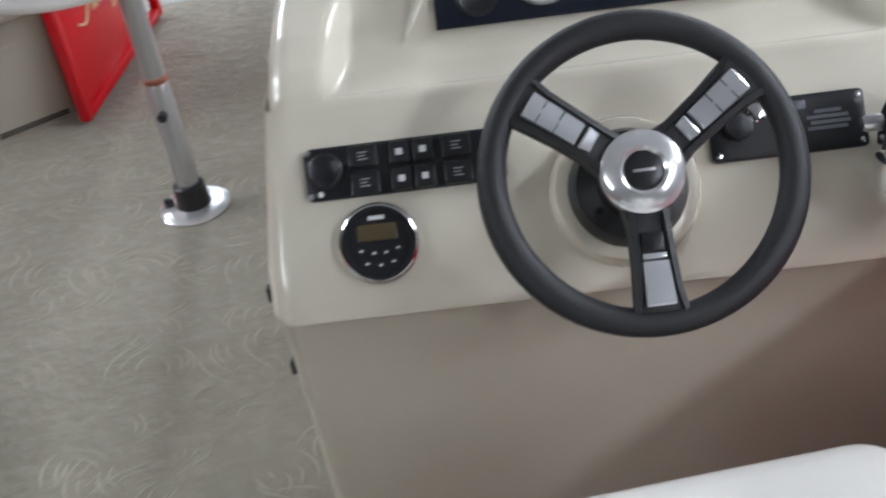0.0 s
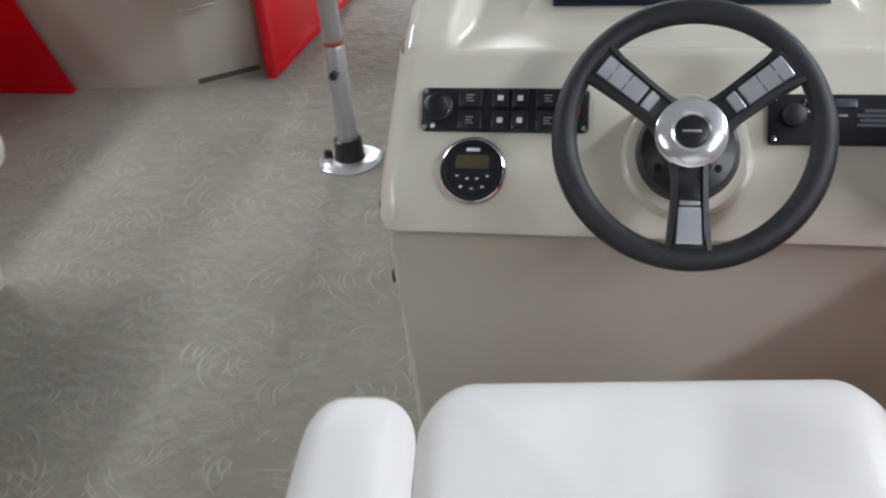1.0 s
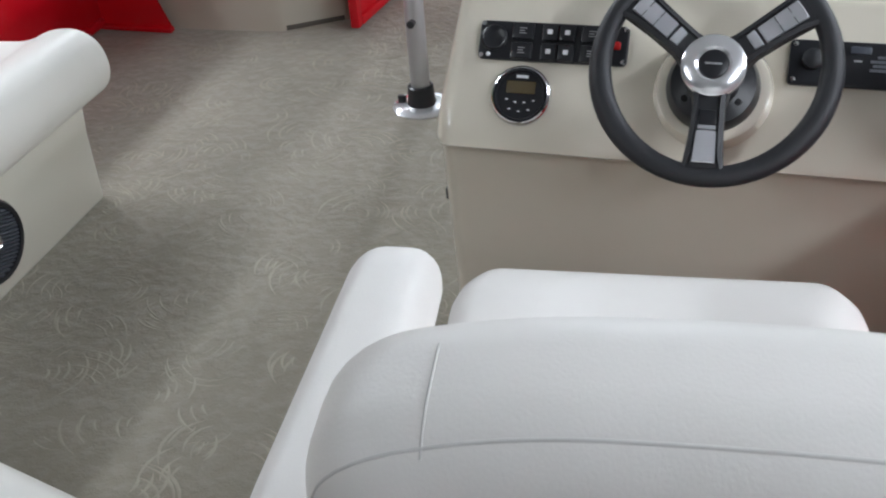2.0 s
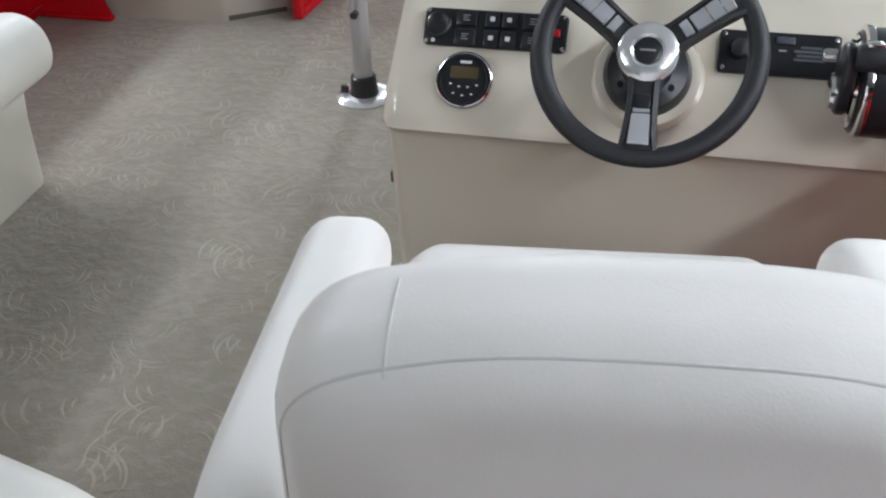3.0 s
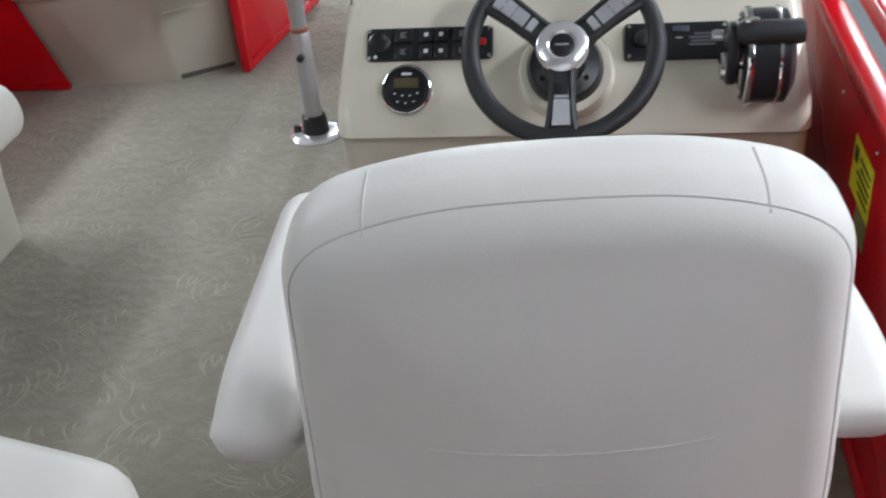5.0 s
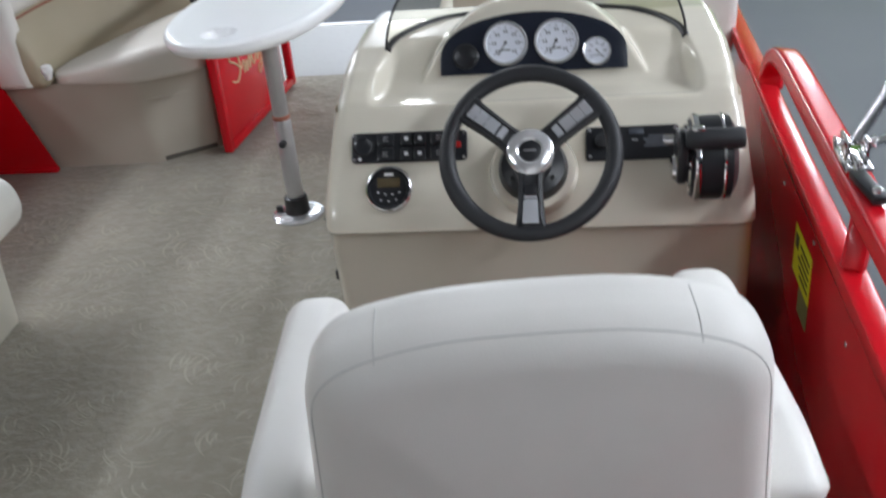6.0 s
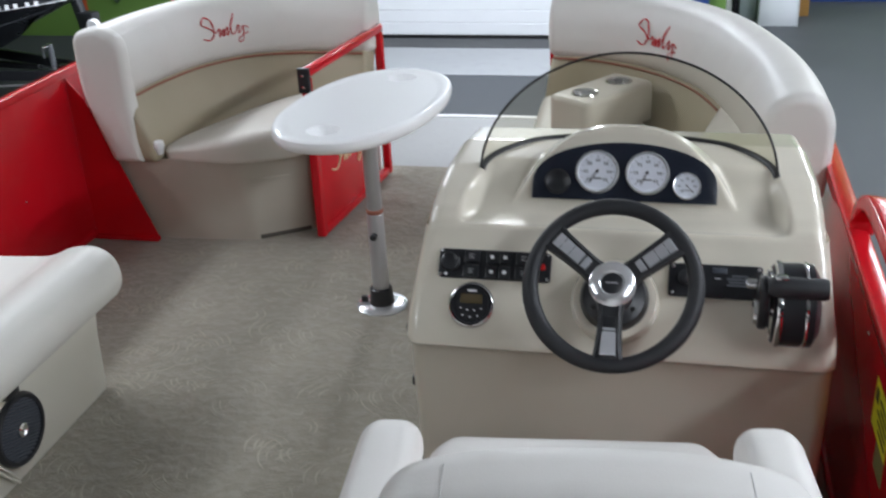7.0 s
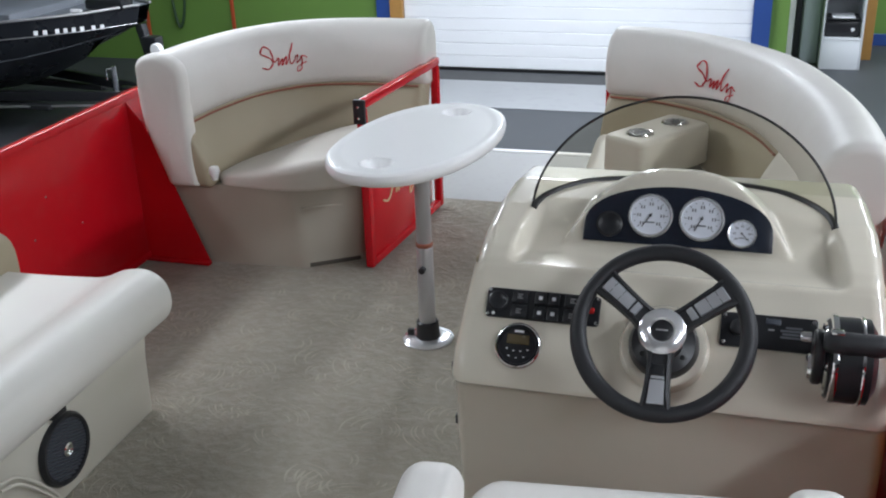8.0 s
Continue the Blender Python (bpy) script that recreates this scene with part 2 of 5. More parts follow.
def round_loop(corners, r, seg=5, div=0.04):
    """A closed outline with rounded corners; r: one radius or one a corner."""
    out, n = [], len(corners)
    for i in range(n):
        a, p, b = Vector(corners[i - 1]), Vector(corners[i]), Vector(corners[(i + 1) % n])
        rad = r[i] if isinstance(r, (list, tuple)) else r
        u, v = (a - p), (b - p)
        d = min(rad, 0.49 * u.length, 0.49 * v.length)
        u, v = p + u.normalized() * d, p + v.normalized() * d
        for k in range(seg + 1):
            t = k / seg
            out.append((1 - t) ** 2 * u + 2 * t * (1 - t) * p + t * t * v)
    fine = []
    for i, p in enumerate(out):
        q = out[(i + 1) % len(out)]
        k = max(1, int((q - p).length / div))
        fine += [p.lerp(q, j / k) for j in range(k)]
    return [(p.x, p.y) for p in fine]


def slab(loop, t, r, bulge=0.0, m=None, seg=5, r2=None, bm=None, sag=None):
    """A rounded cushion or plate: the outline, t thick (local z from 0), edge radius r above and r2 below."""
    bm2 = bmesh.new()
    r2 = r if r2 is None else r2
    low = [(inset(loop, r2 * (1 - math.sin(math.pi / 2 * k / seg))), r2 * (1 - math.cos(math.pi / 2 * k / seg))) for k in range(seg + 1)]
    high = [(inset(loop, r * (1 - math.cos(math.pi / 2 * k / seg))), t - r * (1 - math.sin(math.pi / 2 * k / seg))) for k in range(seg + 1)]
    rings = [[(x, y, z) for x, y in lp] for lp, z in low + high]
    vs = skin(bm2, rings, caps=False)
    for ring, z0, sg in ((vs[0], 0.0, -1), (vs[-1], t, 1)):
        cx, cy = sum(v.co.x for v in ring) / len(ring), sum(v.co.y for v in ring) / len(ring)
        last, steps = ring, 7
        for k in range(1, steps):
            f = 1 - k / steps
            nr = [bm2.verts.new((cx + (v.co.x - cx) * f, cy + (v.co.y - cy) * f, z0 + sg * (bulge if sg > 0 else 0) * (1 - f * f))) for v in ring]
            for i in range(len(ring)):
                j = (i + 1) % len(ring)
                bm2.faces.new((last[i], last[j], nr[j], nr[i]))
            last = nr
        bm2.faces.new(last)
    if sag:
        for v in bm2.verts:
            v.co.z += sag(v.co.x, v.co.y)
    if m is not None:
        bmesh.ops.transform(bm2, matrix=m, verts=bm2.verts)
    if bm is None:
        return bm2
    return merge(bm, bm2)


def smooth_path(pts, n=8):
    """A curve through the points."""
    p = [Vector(q) for q in pts]
    p = [2 * p[0] - p[1]] + p + [2 * p[-1] - p[-2]]
    out = []
    for i in range(1, len(p) - 2):
        for k in range(n):
            t = k / n
            a, b, c, d = p[i - 1:i + 3]
            out.append(0.5 * ((2 * b) + (c - a) * t + (2 * a - 5 * b + 4 * c - d) * t * t + (3 * b - a - 3 * c + d) * t ** 3))
    return out + [p[-2]]


def sweep(profile, path, bm=None, ends=True, cap=0.0):
    """Carries a closed profile of (inward, up) points along a level path of (x, y); inward is to the path's left."""
    bm = bm or bmesh.new()
    pts = [Vector(p) for p in path]
    rings = []
    for i, p in enumerate(pts):
        d = (pts[min(i + 1, len(pts) - 1)] - pts[max(i - 1, 0)]).normalized()
        nx, ny = -d.y, d.x
        rings.append([(p.x + nx * u, p.y + ny * u, z) for u, z in profile])
    if ends:
        for at, lay in ((0, 1), (-1, -1)):
            base = rings[at]
            c = sum((Vector(q) for q in base), Vector()) / len(base)
            d = (pts[1] - pts[0]) if at == 0 else (pts[-2] - pts[-1])
            d = Vector((d.x, d.y, 0)).normalized()
            if cap:
                n2 = Vector((-d.y, d.x, 0)) * (1 if at == 0 else -1)
                extra = []
                for k in range(1, 8):
                    a = math.pi / 2 * k / 7
                    shrink = cap * (1 - math.cos(a))
                    mu, mz = sum(u for u, z in profile) / len(profile), sum(z for u, z in profile) / len(profile)
                    ins = [(mu + (u - mu) * (1 - shrink / 0.11), mz + (z - mz) * (1 - shrink / 0.15)) for u, z in profile]
                    extra.append([Vector((pts[at].x, pts[at].y, z)) + n2 * u - d * (cap * math.sin(a)) for u, z in ins])
                cc = sum(extra[-1], Vector()) / len(base)
                extra += [[cc + (q - cc) * f for q in extra[-1]] for f in (0.6, 0.2)]
                rings = extra[::-1] + rings if at == 0 else rings + extra
                continue
            extra = [[c + (Vector(q) - c) * s - d * o for q in base] for s, o in ((0.93, 0.012), (0.8, 0.02), (0.4, 0.024))]
            rings = extra[::-1] + rings if at == 0 else rings + extra
    skin(bm, rings)
    return bm


def line_at(rows, x):
    for (a, p), (b, q) in zip(rows, rows[1:]):
        if x <= b:
            return p + (q - p) * max(0.0, (x - a) / (b - a))
    return rows[-1][1]


def sstep(a, b, x):
    t = min(1.0, max(0.0, (x - a) / (b - a)))
    return t * t * (3 - 2 * t)


# pen strokes of a flowing flourish that stands in for a trade mark
SCRIPT = [
    ([(0.02, 0.16), (0.16, 0.06), (0.27, 0.34), (0.24, 0.80), (0.12, 0.98), (0.03, 0.74), (0.16, 0.56), (0.30, 0.30)], 0.0034),
    ([(0.30, 0.30), (0.40, 0.44), (0.38, 0.12), (0.47, 0.40), (0.45, 0.10), (0.56, 0.46), (0.54, 0.12), (0.68, 0.70), (0.72, 0.94), (0.64, 0.50), (0.66, 0.12), (0.80, 0.46), (0.78, 0.14), (0.90, 0.40), (1.00, 0.30)], 0.0028),
    ([(0.90, 0.40), (0.88, -0.06), (0.78, -0.24), (0.80, -0.02), (0.98, 0.14)], 0.0024),
]


# ---- setting: showroom ----
def structure(name, bm, mat, label, category, smooth=False):
    return tagged(part(name, bm, mat, None, "", smooth), label, category, "", "structure")


structure("ground", box((-11, -9, FLOOR - 0.2), (9, 12.5, FLOOR)), SHOWROOM, "dark grey painted concrete showroom floor with scuffs", "floor")
structure("ceiling", box((-11, -9, CEILING), (9, 12.5, CEILING + 0.2)), WHITE_WALL, "plain white showroom ceiling above the boats", "ceiling")
# south wall is out of view, kept dark to hold back fill from behind
structure("wall_south", box((-11, -9.2, FLOOR), (9, -9, CEILING)), SHOWROOM, "unseen wall behind the boat, dark grey to cut bounced light", "wall")
structure("wall_west", box((-11.2, -9, FLOOR), (-11, 12.5, CEILING)), GREEN_WALL, "green painted showroom side wall", "wall")
structure("wall_east", box((9, -9, FLOOR), (9.2, 12.5, CEILING)), WHITE_WALL, "plain white showroom side wall", "wall")
DOOR_Y = 8.75
structure("wall_north_left", box((-11, DOOR_Y, FLOOR), (-3.55, DOOR_Y + 0.2, CEILING)), GREEN_WALL, "green painted wall beside the overhead door", "wall")
structure("wall_north_top", box((-3.55, DOOR_Y, 2.4), (0.37, DOOR_Y + 0.2, CEILING)), GREEN_WALL, "green painted wall above the overhead door", "wall")
structure("wall_north_right", box((0.42, 10.6, FLOOR), (9, 10.8, CEILING)), GREEN_WALL, "green painted wall at the back of the showroom", "wall")
structure("wall_return", box((0.372, DOOR_Y, FLOOR), (0.54, 10.6, CEILING)), GREEN_WALL, "green painted wall end beside the overhead door", "wall")
structure("trim_left", box((-3.72, DOOR_Y - 0.06, FLOOR), (-3.56, DOOR_Y - 0.003, CEILING), 0.006), BLUE_TRIM, "blue painted upright door trim", "trim")
structure("trim_oak_left", box((-3.56, DOOR_Y - 0.08, FLOOR), (-3.42, DOOR_Y - 0.003, CEILING), 0.006), OAK, "orange oak upright door casing", "trim")
structure("trim_right", box((0.20, DOOR_Y - 0.08, FLOOR), (0.37, DOOR_Y - 0.003, CEILING), 0.006), BLUE_TRIM, "blue painted upright door trim", "trim")
structure("baseboard", box((0.60, 10.56, FLOOR), (9, 10.597, FLOOR + 0.13), 0.006), BLUE_TRIM, "blue painted baseboard below the green wall", "baseboard")
structure("pavement", box((-3.9, 7.30, FLOOR + 0.001), (0.9, 8.30, FLOOR + 0.006)), CONCRETE, "pale worn concrete strip in front of the overhead door", "floor strip")
# floor shadow in front of the door, laid as a black strip
structure("threshold", box((-3.9, 8.30, FLOOR + 0.001), (0.45, 8.68, FLOOR + 0.008)), DOOR_SHADOW, "black floor strip for the shadow below the overhead door", "threshold")


def overhead_door():
    d = thing("overhead_door", "closed white sectional overhead garage door with ribbed panels", "garage door", (0, 0, 0), kind="structure")
    z = FLOOR + 0.03
    for k in range(6):
        bm = bmesh.new()
        hgt = 0.53
        for j in range(4):
            box((-3.42, DOOR_Y - 0.008, z + j * hgt / 4 + 0.004), (0.20, DOOR_Y + 0.03, z + (j + 1) * hgt / 4), 0.006, bm, 1)
        box((-3.42, DOOR_Y + 0.0, z), (0.20, DOOR_Y + 0.04, z + hgt - 0.004), 0, bm)
        part("panel", bm, DOOR_WHITE, d)
        z += hgt
    part("bottom_seal", box((-3.42, DOOR_Y - 0.02, FLOOR + 0.008), (0.20, DOOR_Y + 0.04, FLOOR + 0.032), 0.006), GASKET, d, "black rubber bottom seal")


overhead_door()


def ceiling_lamp(x, y, power):
    """A suspended strip light out of view; shines down, with an added upward glow for ceiling bounce."""
    d = thing("ceiling_light", "unseen white suspended fluorescent strip light, switched on to light the showroom", "ceiling light", (x, y, CEILING - 0.45), group="ceiling lights")
    part("housing", box((-0.05, -1.22, 0.03), (0.05, 1.22, 0.075), 0.008), WHITE_PLASTIC, d)
    part("diffuser", box((-0.14, -1.2, 0.0), (0.14, 1.2, 0.028), 0.01), TUBE_GLOW, d, "glowing diffuser")
    for yy in (-0.9, 0.9):
        part("hanger", tube([(0, yy, 0.074), (0, yy, 0.45)], 0.006, 8), BRUSHED, d, "thin metal hanger")
    lamp = bpy.data.lights.new("lamp", "AREA")
    lamp.shape, lamp.size, lamp.size_y, lamp.energy, lamp.color = "RECTANGLE", 0.28, 2.4, LAMP_WATTS * power, (0.85, 0.915, 1.03)
    ob = new("lamp", lamp)
    ob.matrix_basis = pose(x, y, CEILING - 0.46)


for lx, ly, lp in LAMPS:
    ceiling_lamp(lx, ly, lp)


# ---- pontoon boat: deck and fences ----
LEFT, RIGHT, BOW, STERN = -2.27, 0.53, 2.68, -3.6
CARPET_DECK = structure("floor", box((LEFT - 0.06, STERN, -0.05), (RIGHT + 0.08, BOW, 0.0)), CARPET, "taupe marine carpet deck with an embossed leaf swirl", "deck floor")
structure("floor_bow", box((LEFT - 0.06, BOW, -0.05), (RIGHT + 0.08, 3.46, -0.004)), DECK_NOSE, "pale grey vinyl front deck of the boat", "deck floor")
structure("trim_bow", box((LEFT - 0.06, 3.46, -0.09), (RIGHT + 0.08, 3.50, 0.004), 0.008), WHITE_PLASTIC, "white edge trim of the front deck", "trim")


def pontoon(x):
    d = thing("pontoon", "brushed aluminium pontoon tube under the deck", "pontoon", (x, 0, -0.42), group="pontoons")
    bm = lathe([(0.02, -3.4), (0.3, -3.35), (0.31, 2.2), (0.25, 2.9), (0.1, 3.3), (0.01, 3.4)], 20)
    bmesh.ops.transform(bm, matrix=pose(0, 0, 0, -90, 0, 0), verts=bm.verts)
    part("hull_tube", bm, BRUSHED, d)
    for y in (-2.4, -0.6, 1.2):
        part("bracket", box((-0.09, y - 0.1, 0.27), (0.09, y + 0.1, 0.37), 0.01), BRUSHED, d)
        part("bunk", box((-0.2, y - 0.08, -0.43), (0.2, y + 0.08, -0.27), 0.01), OAK, d, "timber stand block")


for px in (-1.9, 0.15):
    pontoon(px)


def rail_tube(a, b, w, h, bm=None):
    """A square tube with rounded edges from a to b."""
    a, b = Vector(a), Vector(b)
    d = b - a
    m = Matrix.Translation(a) @ d.to_track_quat("Z", "Y").to_matrix().to_4x4()
    return box((-w / 2, -h / 2, 0), (w / 2, h / 2, d.length), min(w, h) * 0.2, bm, 2, m)


def left_fence():
    d = thing("fence", "glossy red aluminium side fence with a square top rail", "fence", (LEFT, 0, 0), group="boat fences")
    part("panel", box((-0.016, -2.6, 0.035), (-0.010, 2.55, 0.70), 0.002), RED, d)
    part("top_rail", rail_tube((-0.015, -2.62, 0.718), (-0.015, 2.57, 0.718), 0.034, 0.034), RED, d)
    part("bottom_rail", rail_tube((-0.015, -2.62, 0.028), (-0.015, 2.57, 0.028), 0.034, 0.034), RED, d)
    for y in (-1.2, 0.3, 1.64, 2.55):
        part("post", rail_tube((-0.034, y, 0.045), (-0.034, y, 0.70), 0.034, 0.034), RED, d)
    for y, z in ((0.62, .42), (1.02, .37), (1.3, .33), (1.12, .50), (0.45, .30)):
        part("rivet", lathe([(0.0045, 0), (0.0035, 0.0018), (0.001, 0.0024)], 10, m=pose(-0.010, y, z, 0, 90, 0)), BRUSHED, d)


def fence_return():
    """A sloping red gusset between the side fence and the bow seat."""
    d = thing("fence_gusset", "glossy red sloping fence panel beside the bow seat", "fence panel", (LEFT, 1.70, 0.0), group="boat fences")
    bm = bmesh.new()
    outline = [(-0.008, 0.01), (0.285, 0.01), (0.12, 0.45), (0.05, 0.62), (-0.008, 0.70)]
    skin(bm, [[(x, 0.0, z) for x, z in outline], [(x, 0.008, z) for x, z in outline]])
    part("panel", bm, RED, d, smooth=False)
    part("foot_rail", box((-0.02, -0.018, 0.003), (0.285, 0.012, 0.022), 0.004), RED, d)


def right_fence():
    d = thing("fence", "glossy red side fence with a raised looped grab rail", "fence", (RIGHT, 0, 0), group="boat fences")
    part("panel", box((0.012, -2.6, 0.035), (0.020, 1.72, 0.66), 0.002), RED, d)
    part("top_rail", rail_tube((0.018, -2.62, 0.672), (0.018, 1.74, 0.672), 0.05, 0.036), RED, d)
    part("bottom_rail", rail_tube((0.018, -2.62, 0.028), (0.018, 1.74, 0.028), 0.034, 0.034), RED, d)
    loop = smooth_path([(0.03, 0.58, 0.68), (0.032, 0.575, 0.725), (0.036, 0.52, 0.772), (0.04, 0.42, 0.79), (0.04, 0.1, 0.79)], 7)
    loop += [Vector((0.04, y, 0.79)) for y in (-0.4, -1.0, -2.6)]
    part("grab_rail", tube(loop, 0.029, 28, flat=0.72, square=0.4), RED, d)
    for y in (-0.27, -1.3, -2.4):
        part("stanchion", rail_tube((0.02, y - 0.02, 0.685), (0.04, y + 0.02, 0.775), 0.04, 0.045), RED, d)
    for y in (1.72, 0.9, -0.9):
        part("post", rail_tube((0.038, y, 0.045), (0.038, y, 0.66), 0.034, 0.034), RED, d)
    for y, z in ((-0.05, 0.60), (0.25, 0.58), (-0.33, 0.56)):
        part("rivet", lathe([(0.0045, 0), (0.0035, 0.0018), (0.001, 0.0024)], 10, m=pose(0.012, y, z, 0, -90, 0)), BRUSHED, d)


left_fence()
fence_return()
right_fence()


def bow_gate():
    """The front gate, swung open along the seat."""
    a, b = Vector((-1.30, 1.79, 0)), Vector((-1.218, 2.57, 0))
    ang = math.degrees(math.atan2(b.y - a.y, b.x - a.x))
    length = (b - a).length
    d = thing("bow_gate", "red square-tube boat gate swung open, with a solid lower panel", "gate", (a.x, a.y, 0), ang)
    h = 0.705
    part("top_rail", rail_tube((0.0, 0, h), (length, 0, h), 0.036, 0.036), RED, d)
    part("near_post", rail_tube((0.018, 0, 0.012), (0.018, 0, h - 0.018), 0.036, 0.036), RED, d)
    part("far_post", rail_tube((length - 0.018, 0, 0.012), (length - 0.018, 0, h - 0.018), 0.036, 0.036), RED, d)
    part("bottom_rail", rail_tube((0.036, 0, 0.03), (length - 0.036, 0, 0.03), 0.036, 0.036), RED, d)
    part("middle_rail", rail_tube((0.036, 0, 0.43), (length - 0.036, 0, 0.43), 0.036, 0.036), RED, d)
    part("lower_panel", box((0.036, -0.006, 0.048), (length - 0.22, 0.006, 0.412), 0.002), RED, d)
    hinge = part("hinge", box((-0.012, -0.024, h - 0.075), (0.010, 0.024, h + 0.022), 0.004), BLACK, d, "black plastic hinge cap")
    for z in (h - 0.05, h - 0.005):
        part("screw", lathe([(0.006, 0), (0.005, 0.003), (0.001, 0.004)], 12, m=pose(-0.012, 0, z, 0, -90, 0)), CHROME, hinge)
    bm = bmesh.new()
    for stroke, wide in SCRIPT:
        pts = smooth_path([(x, y, 0) for x, y in stroke], 6)
        tube([(0.14 + p.x * 0.36, -0.0075, 0.235 + p.y * 0.15) for p in pts], [wide * 1.3] * len(pts), 6, bm)
    part("script", bm, GOLD_THREAD, d, "gold script flourish")
    post = thing("gate_post", "pale grey aluminium gate post beside the bow seat", "post", (-1.285, 2.615, 0.0))
    part("tube", rail_tube((0, 0, 0.0), (0, 0, 0.69), 0.032, 0.032), WHITE_PLASTIC, post)
    post2 = thing("gate_post", "red square gate post beside the seat at the bow opening", "post", (-0.425, 2.56, 0.0))
    part("tube", rail_tube((0, 0, 0.0), (0, 0, 0.70), 0.036, 0.036), RED, post2)


bow_gate()


# ---- bow seats ----
def bow_seat(name, label, flip, aft_y, line, tan_to, mark_at):
    """A corner lounge in the bow; built for the left side, mirrored for the right one. aft_y: where the side back ends."""
    cx = (LEFT + RIGHT) / 2
    d = thing(name, label, "boat seat", (cx, 0, 0), group="bow seats")

    def mir(bm):
        if flip:
            bmesh.ops.transform(bm, matrix=Matrix.Diagonal((-1, 1, 1, 1)), verts=bm.verts)
        return bm

    def L(x):
        return x - cx
    extra = 1.70 - aft_y
    front = 1.70 - extra
    # base shell: outline at the floor, a little wider at the top
    low = round_loop([(L(-2.15), front + 0.03), (L(-1.57), front + 0.055), (L(-1.36), front + 0.20), (L(-1.34), 2.55), (L(-2.15), 2.55)], [0.01, 0.02, 0.02, 0.02, 0.02])
    high = round_loop([(L(-2.15), front + 0.03), (L(-1.57), front + 0.0), (L(-1.33), front + 0.14), (L(-1.31), 2.57), (L(-2.15), 2.57)], [0.01, 0.02, 0.02, 0.02, 0.02])

    def even(lp, k):
        out, tot = [], 0.0
        seg = [(Vector(lp[i]), Vector(lp[(i + 1) % len(lp)])) for i in range(len(lp))]
        total = sum((b - a).length for a, b in seg)
        step, want = total / k, 0.0
        for a, b in seg:
            ln = (b - a).length
            while want < tot + ln - 1e-9 and len(out) < k:
                out.append(a.lerp(b, (want - tot) / ln))
                want += step
            tot += ln
        return out
    lo, hi = even(low, 240), even(high, 240)
    bm = bmesh.new()
    rings = []
    for z, f in ((0.0, 0.0), (0.05, 0.08), (0.2, 0.6), (0.33, 0.95), (0.355, 1.0), (0.362, 0.98)):
        rings.append([(*(a.lerp(b, f)), z) for a, b in zip(lo, hi)])
    skin(bm, rings)
    part("base", mir(bm), BASE_SHELL, d)
    # drawer lip in the chamfered corner
    u = Vector((L(-1.36) - L(-1.57), 0.145, 0)).normalized()
    ang = math.degrees(math.atan2(u.y, u.x))
    hatch = box((0.02, -0.012, 0.0), (0.22, 0.012, 0.012), 0.003, m=pose(L(-1.57), front + 0.010, 0.275, 0, 0, ang))
    part("hatch_lip", mir(hatch), BASE_SHELL, d)
    hatch = box((0.02, 0.0, 0.0), (0.22, 0.014, 0.006), 0.002, m=pose(L(-1.57), front + 0.026, 0.255, 0, 0, ang))
    part("hatch_lip", mir(hatch), BASE_SHELL, d)
    # thin shadow along the chamfer's foot, put in as a dark strip
    foot_strip = box((0.015, -0.004, 0.002), (0.235, 0.01, 0.024), 0.003, m=pose(L(-1.57), front + 0.057, 0, 0, 0, ang))
    part("foot_shadow", mir(foot_strip), FOOT_SHADOW, d, "dark strip for the shadow at the base's foot")
    # cushion
    cush = round_loop([(L(-1.93), front + 0.02), (L(-1.58), front - 0.02), (L(-1.33), front + 0.10), (L(-1.29), 2.34), (L(-1.54), 2.31), (L(-1.76), 2.12), (L(-1.90), 1.92)], [0.07, 0.10, 0.10, 0.05, 0.1, 0.1, 0.1])
    cm = slab(cush, 0.125, 0.045, 0.012, pose(0, 0, 0.358), r2=0.02)
    for v in cm.verts:
        v.co.z = 0.358 + (v.co.z - 0.358) * (0.42 + 0.58 * sstep(L(-1.95), L(-1.45), v.co.x))
    part("cushion", mir(cm), VINYL_WARM, d, "cream vinyl seat cushion")
    # backrests follow one path, seen from above: along the side, round the corner, across the bow
    path = smooth_path([(L(x) if not flip else -L(x), y) for x, y in line], 8)
    path = [(p.x, p.y) for p in [Vector((q.x, q.y)) for q in path]]
    lower = [(0.035, 0.36), (0.155, 0.36), (0.15, 0.45), (0.105, 0.55), (0.055, 0.635), (-0.06, 0.635)]
    lower = round_loop(lower, [0.01, 0.02, 0.03, 0.03, 0.01, 0.01], 4, 0.03)
    cut = max(2, int(len(path) * tan_to))
    part("lower_back", mir(sweep(lower, path[:cut])), TAN, d, "tan vinyl lower back panel")
    if cut < len(path):
        part("side_back", mir(sweep([(u + 0.004, z) for u, z in lower], path[cut - 1:])), VINYL_BOW, d, "ivory vinyl side back panel")
    upper = [(-0.12, 0.56), (-0.135, 0.70), (-0.135, 0.82), (-0.10, 0.885), (-0.04, 0.90), (0.03, 0.875), (0.075, 0.80), (0.085, 0.70), (0.07, 0.635), (0.02, 0.612), (-0.06, 0.60)]
    upper = round_loop(upper, 0.05, 4, 0.03)
    part("top_bolster", mir(sweep(upper, path, cap=0.032)), VINYL_BOW, d, "ivory vinyl top bolster")
    if not flip:
        ends = round_loop([(L(-2.196), 0.885), (L(-2.08), 0.915), (L(-1.990), 0.86), (L(-1.990), 0.63), (L(-1.972), 0.362), (L(-2.105), 0.362), (L(-2.190), 0.62)], [0.05, 0.05, 0.05, 0.08, 0.02, 0.02, 0.1], 6, 0.02)
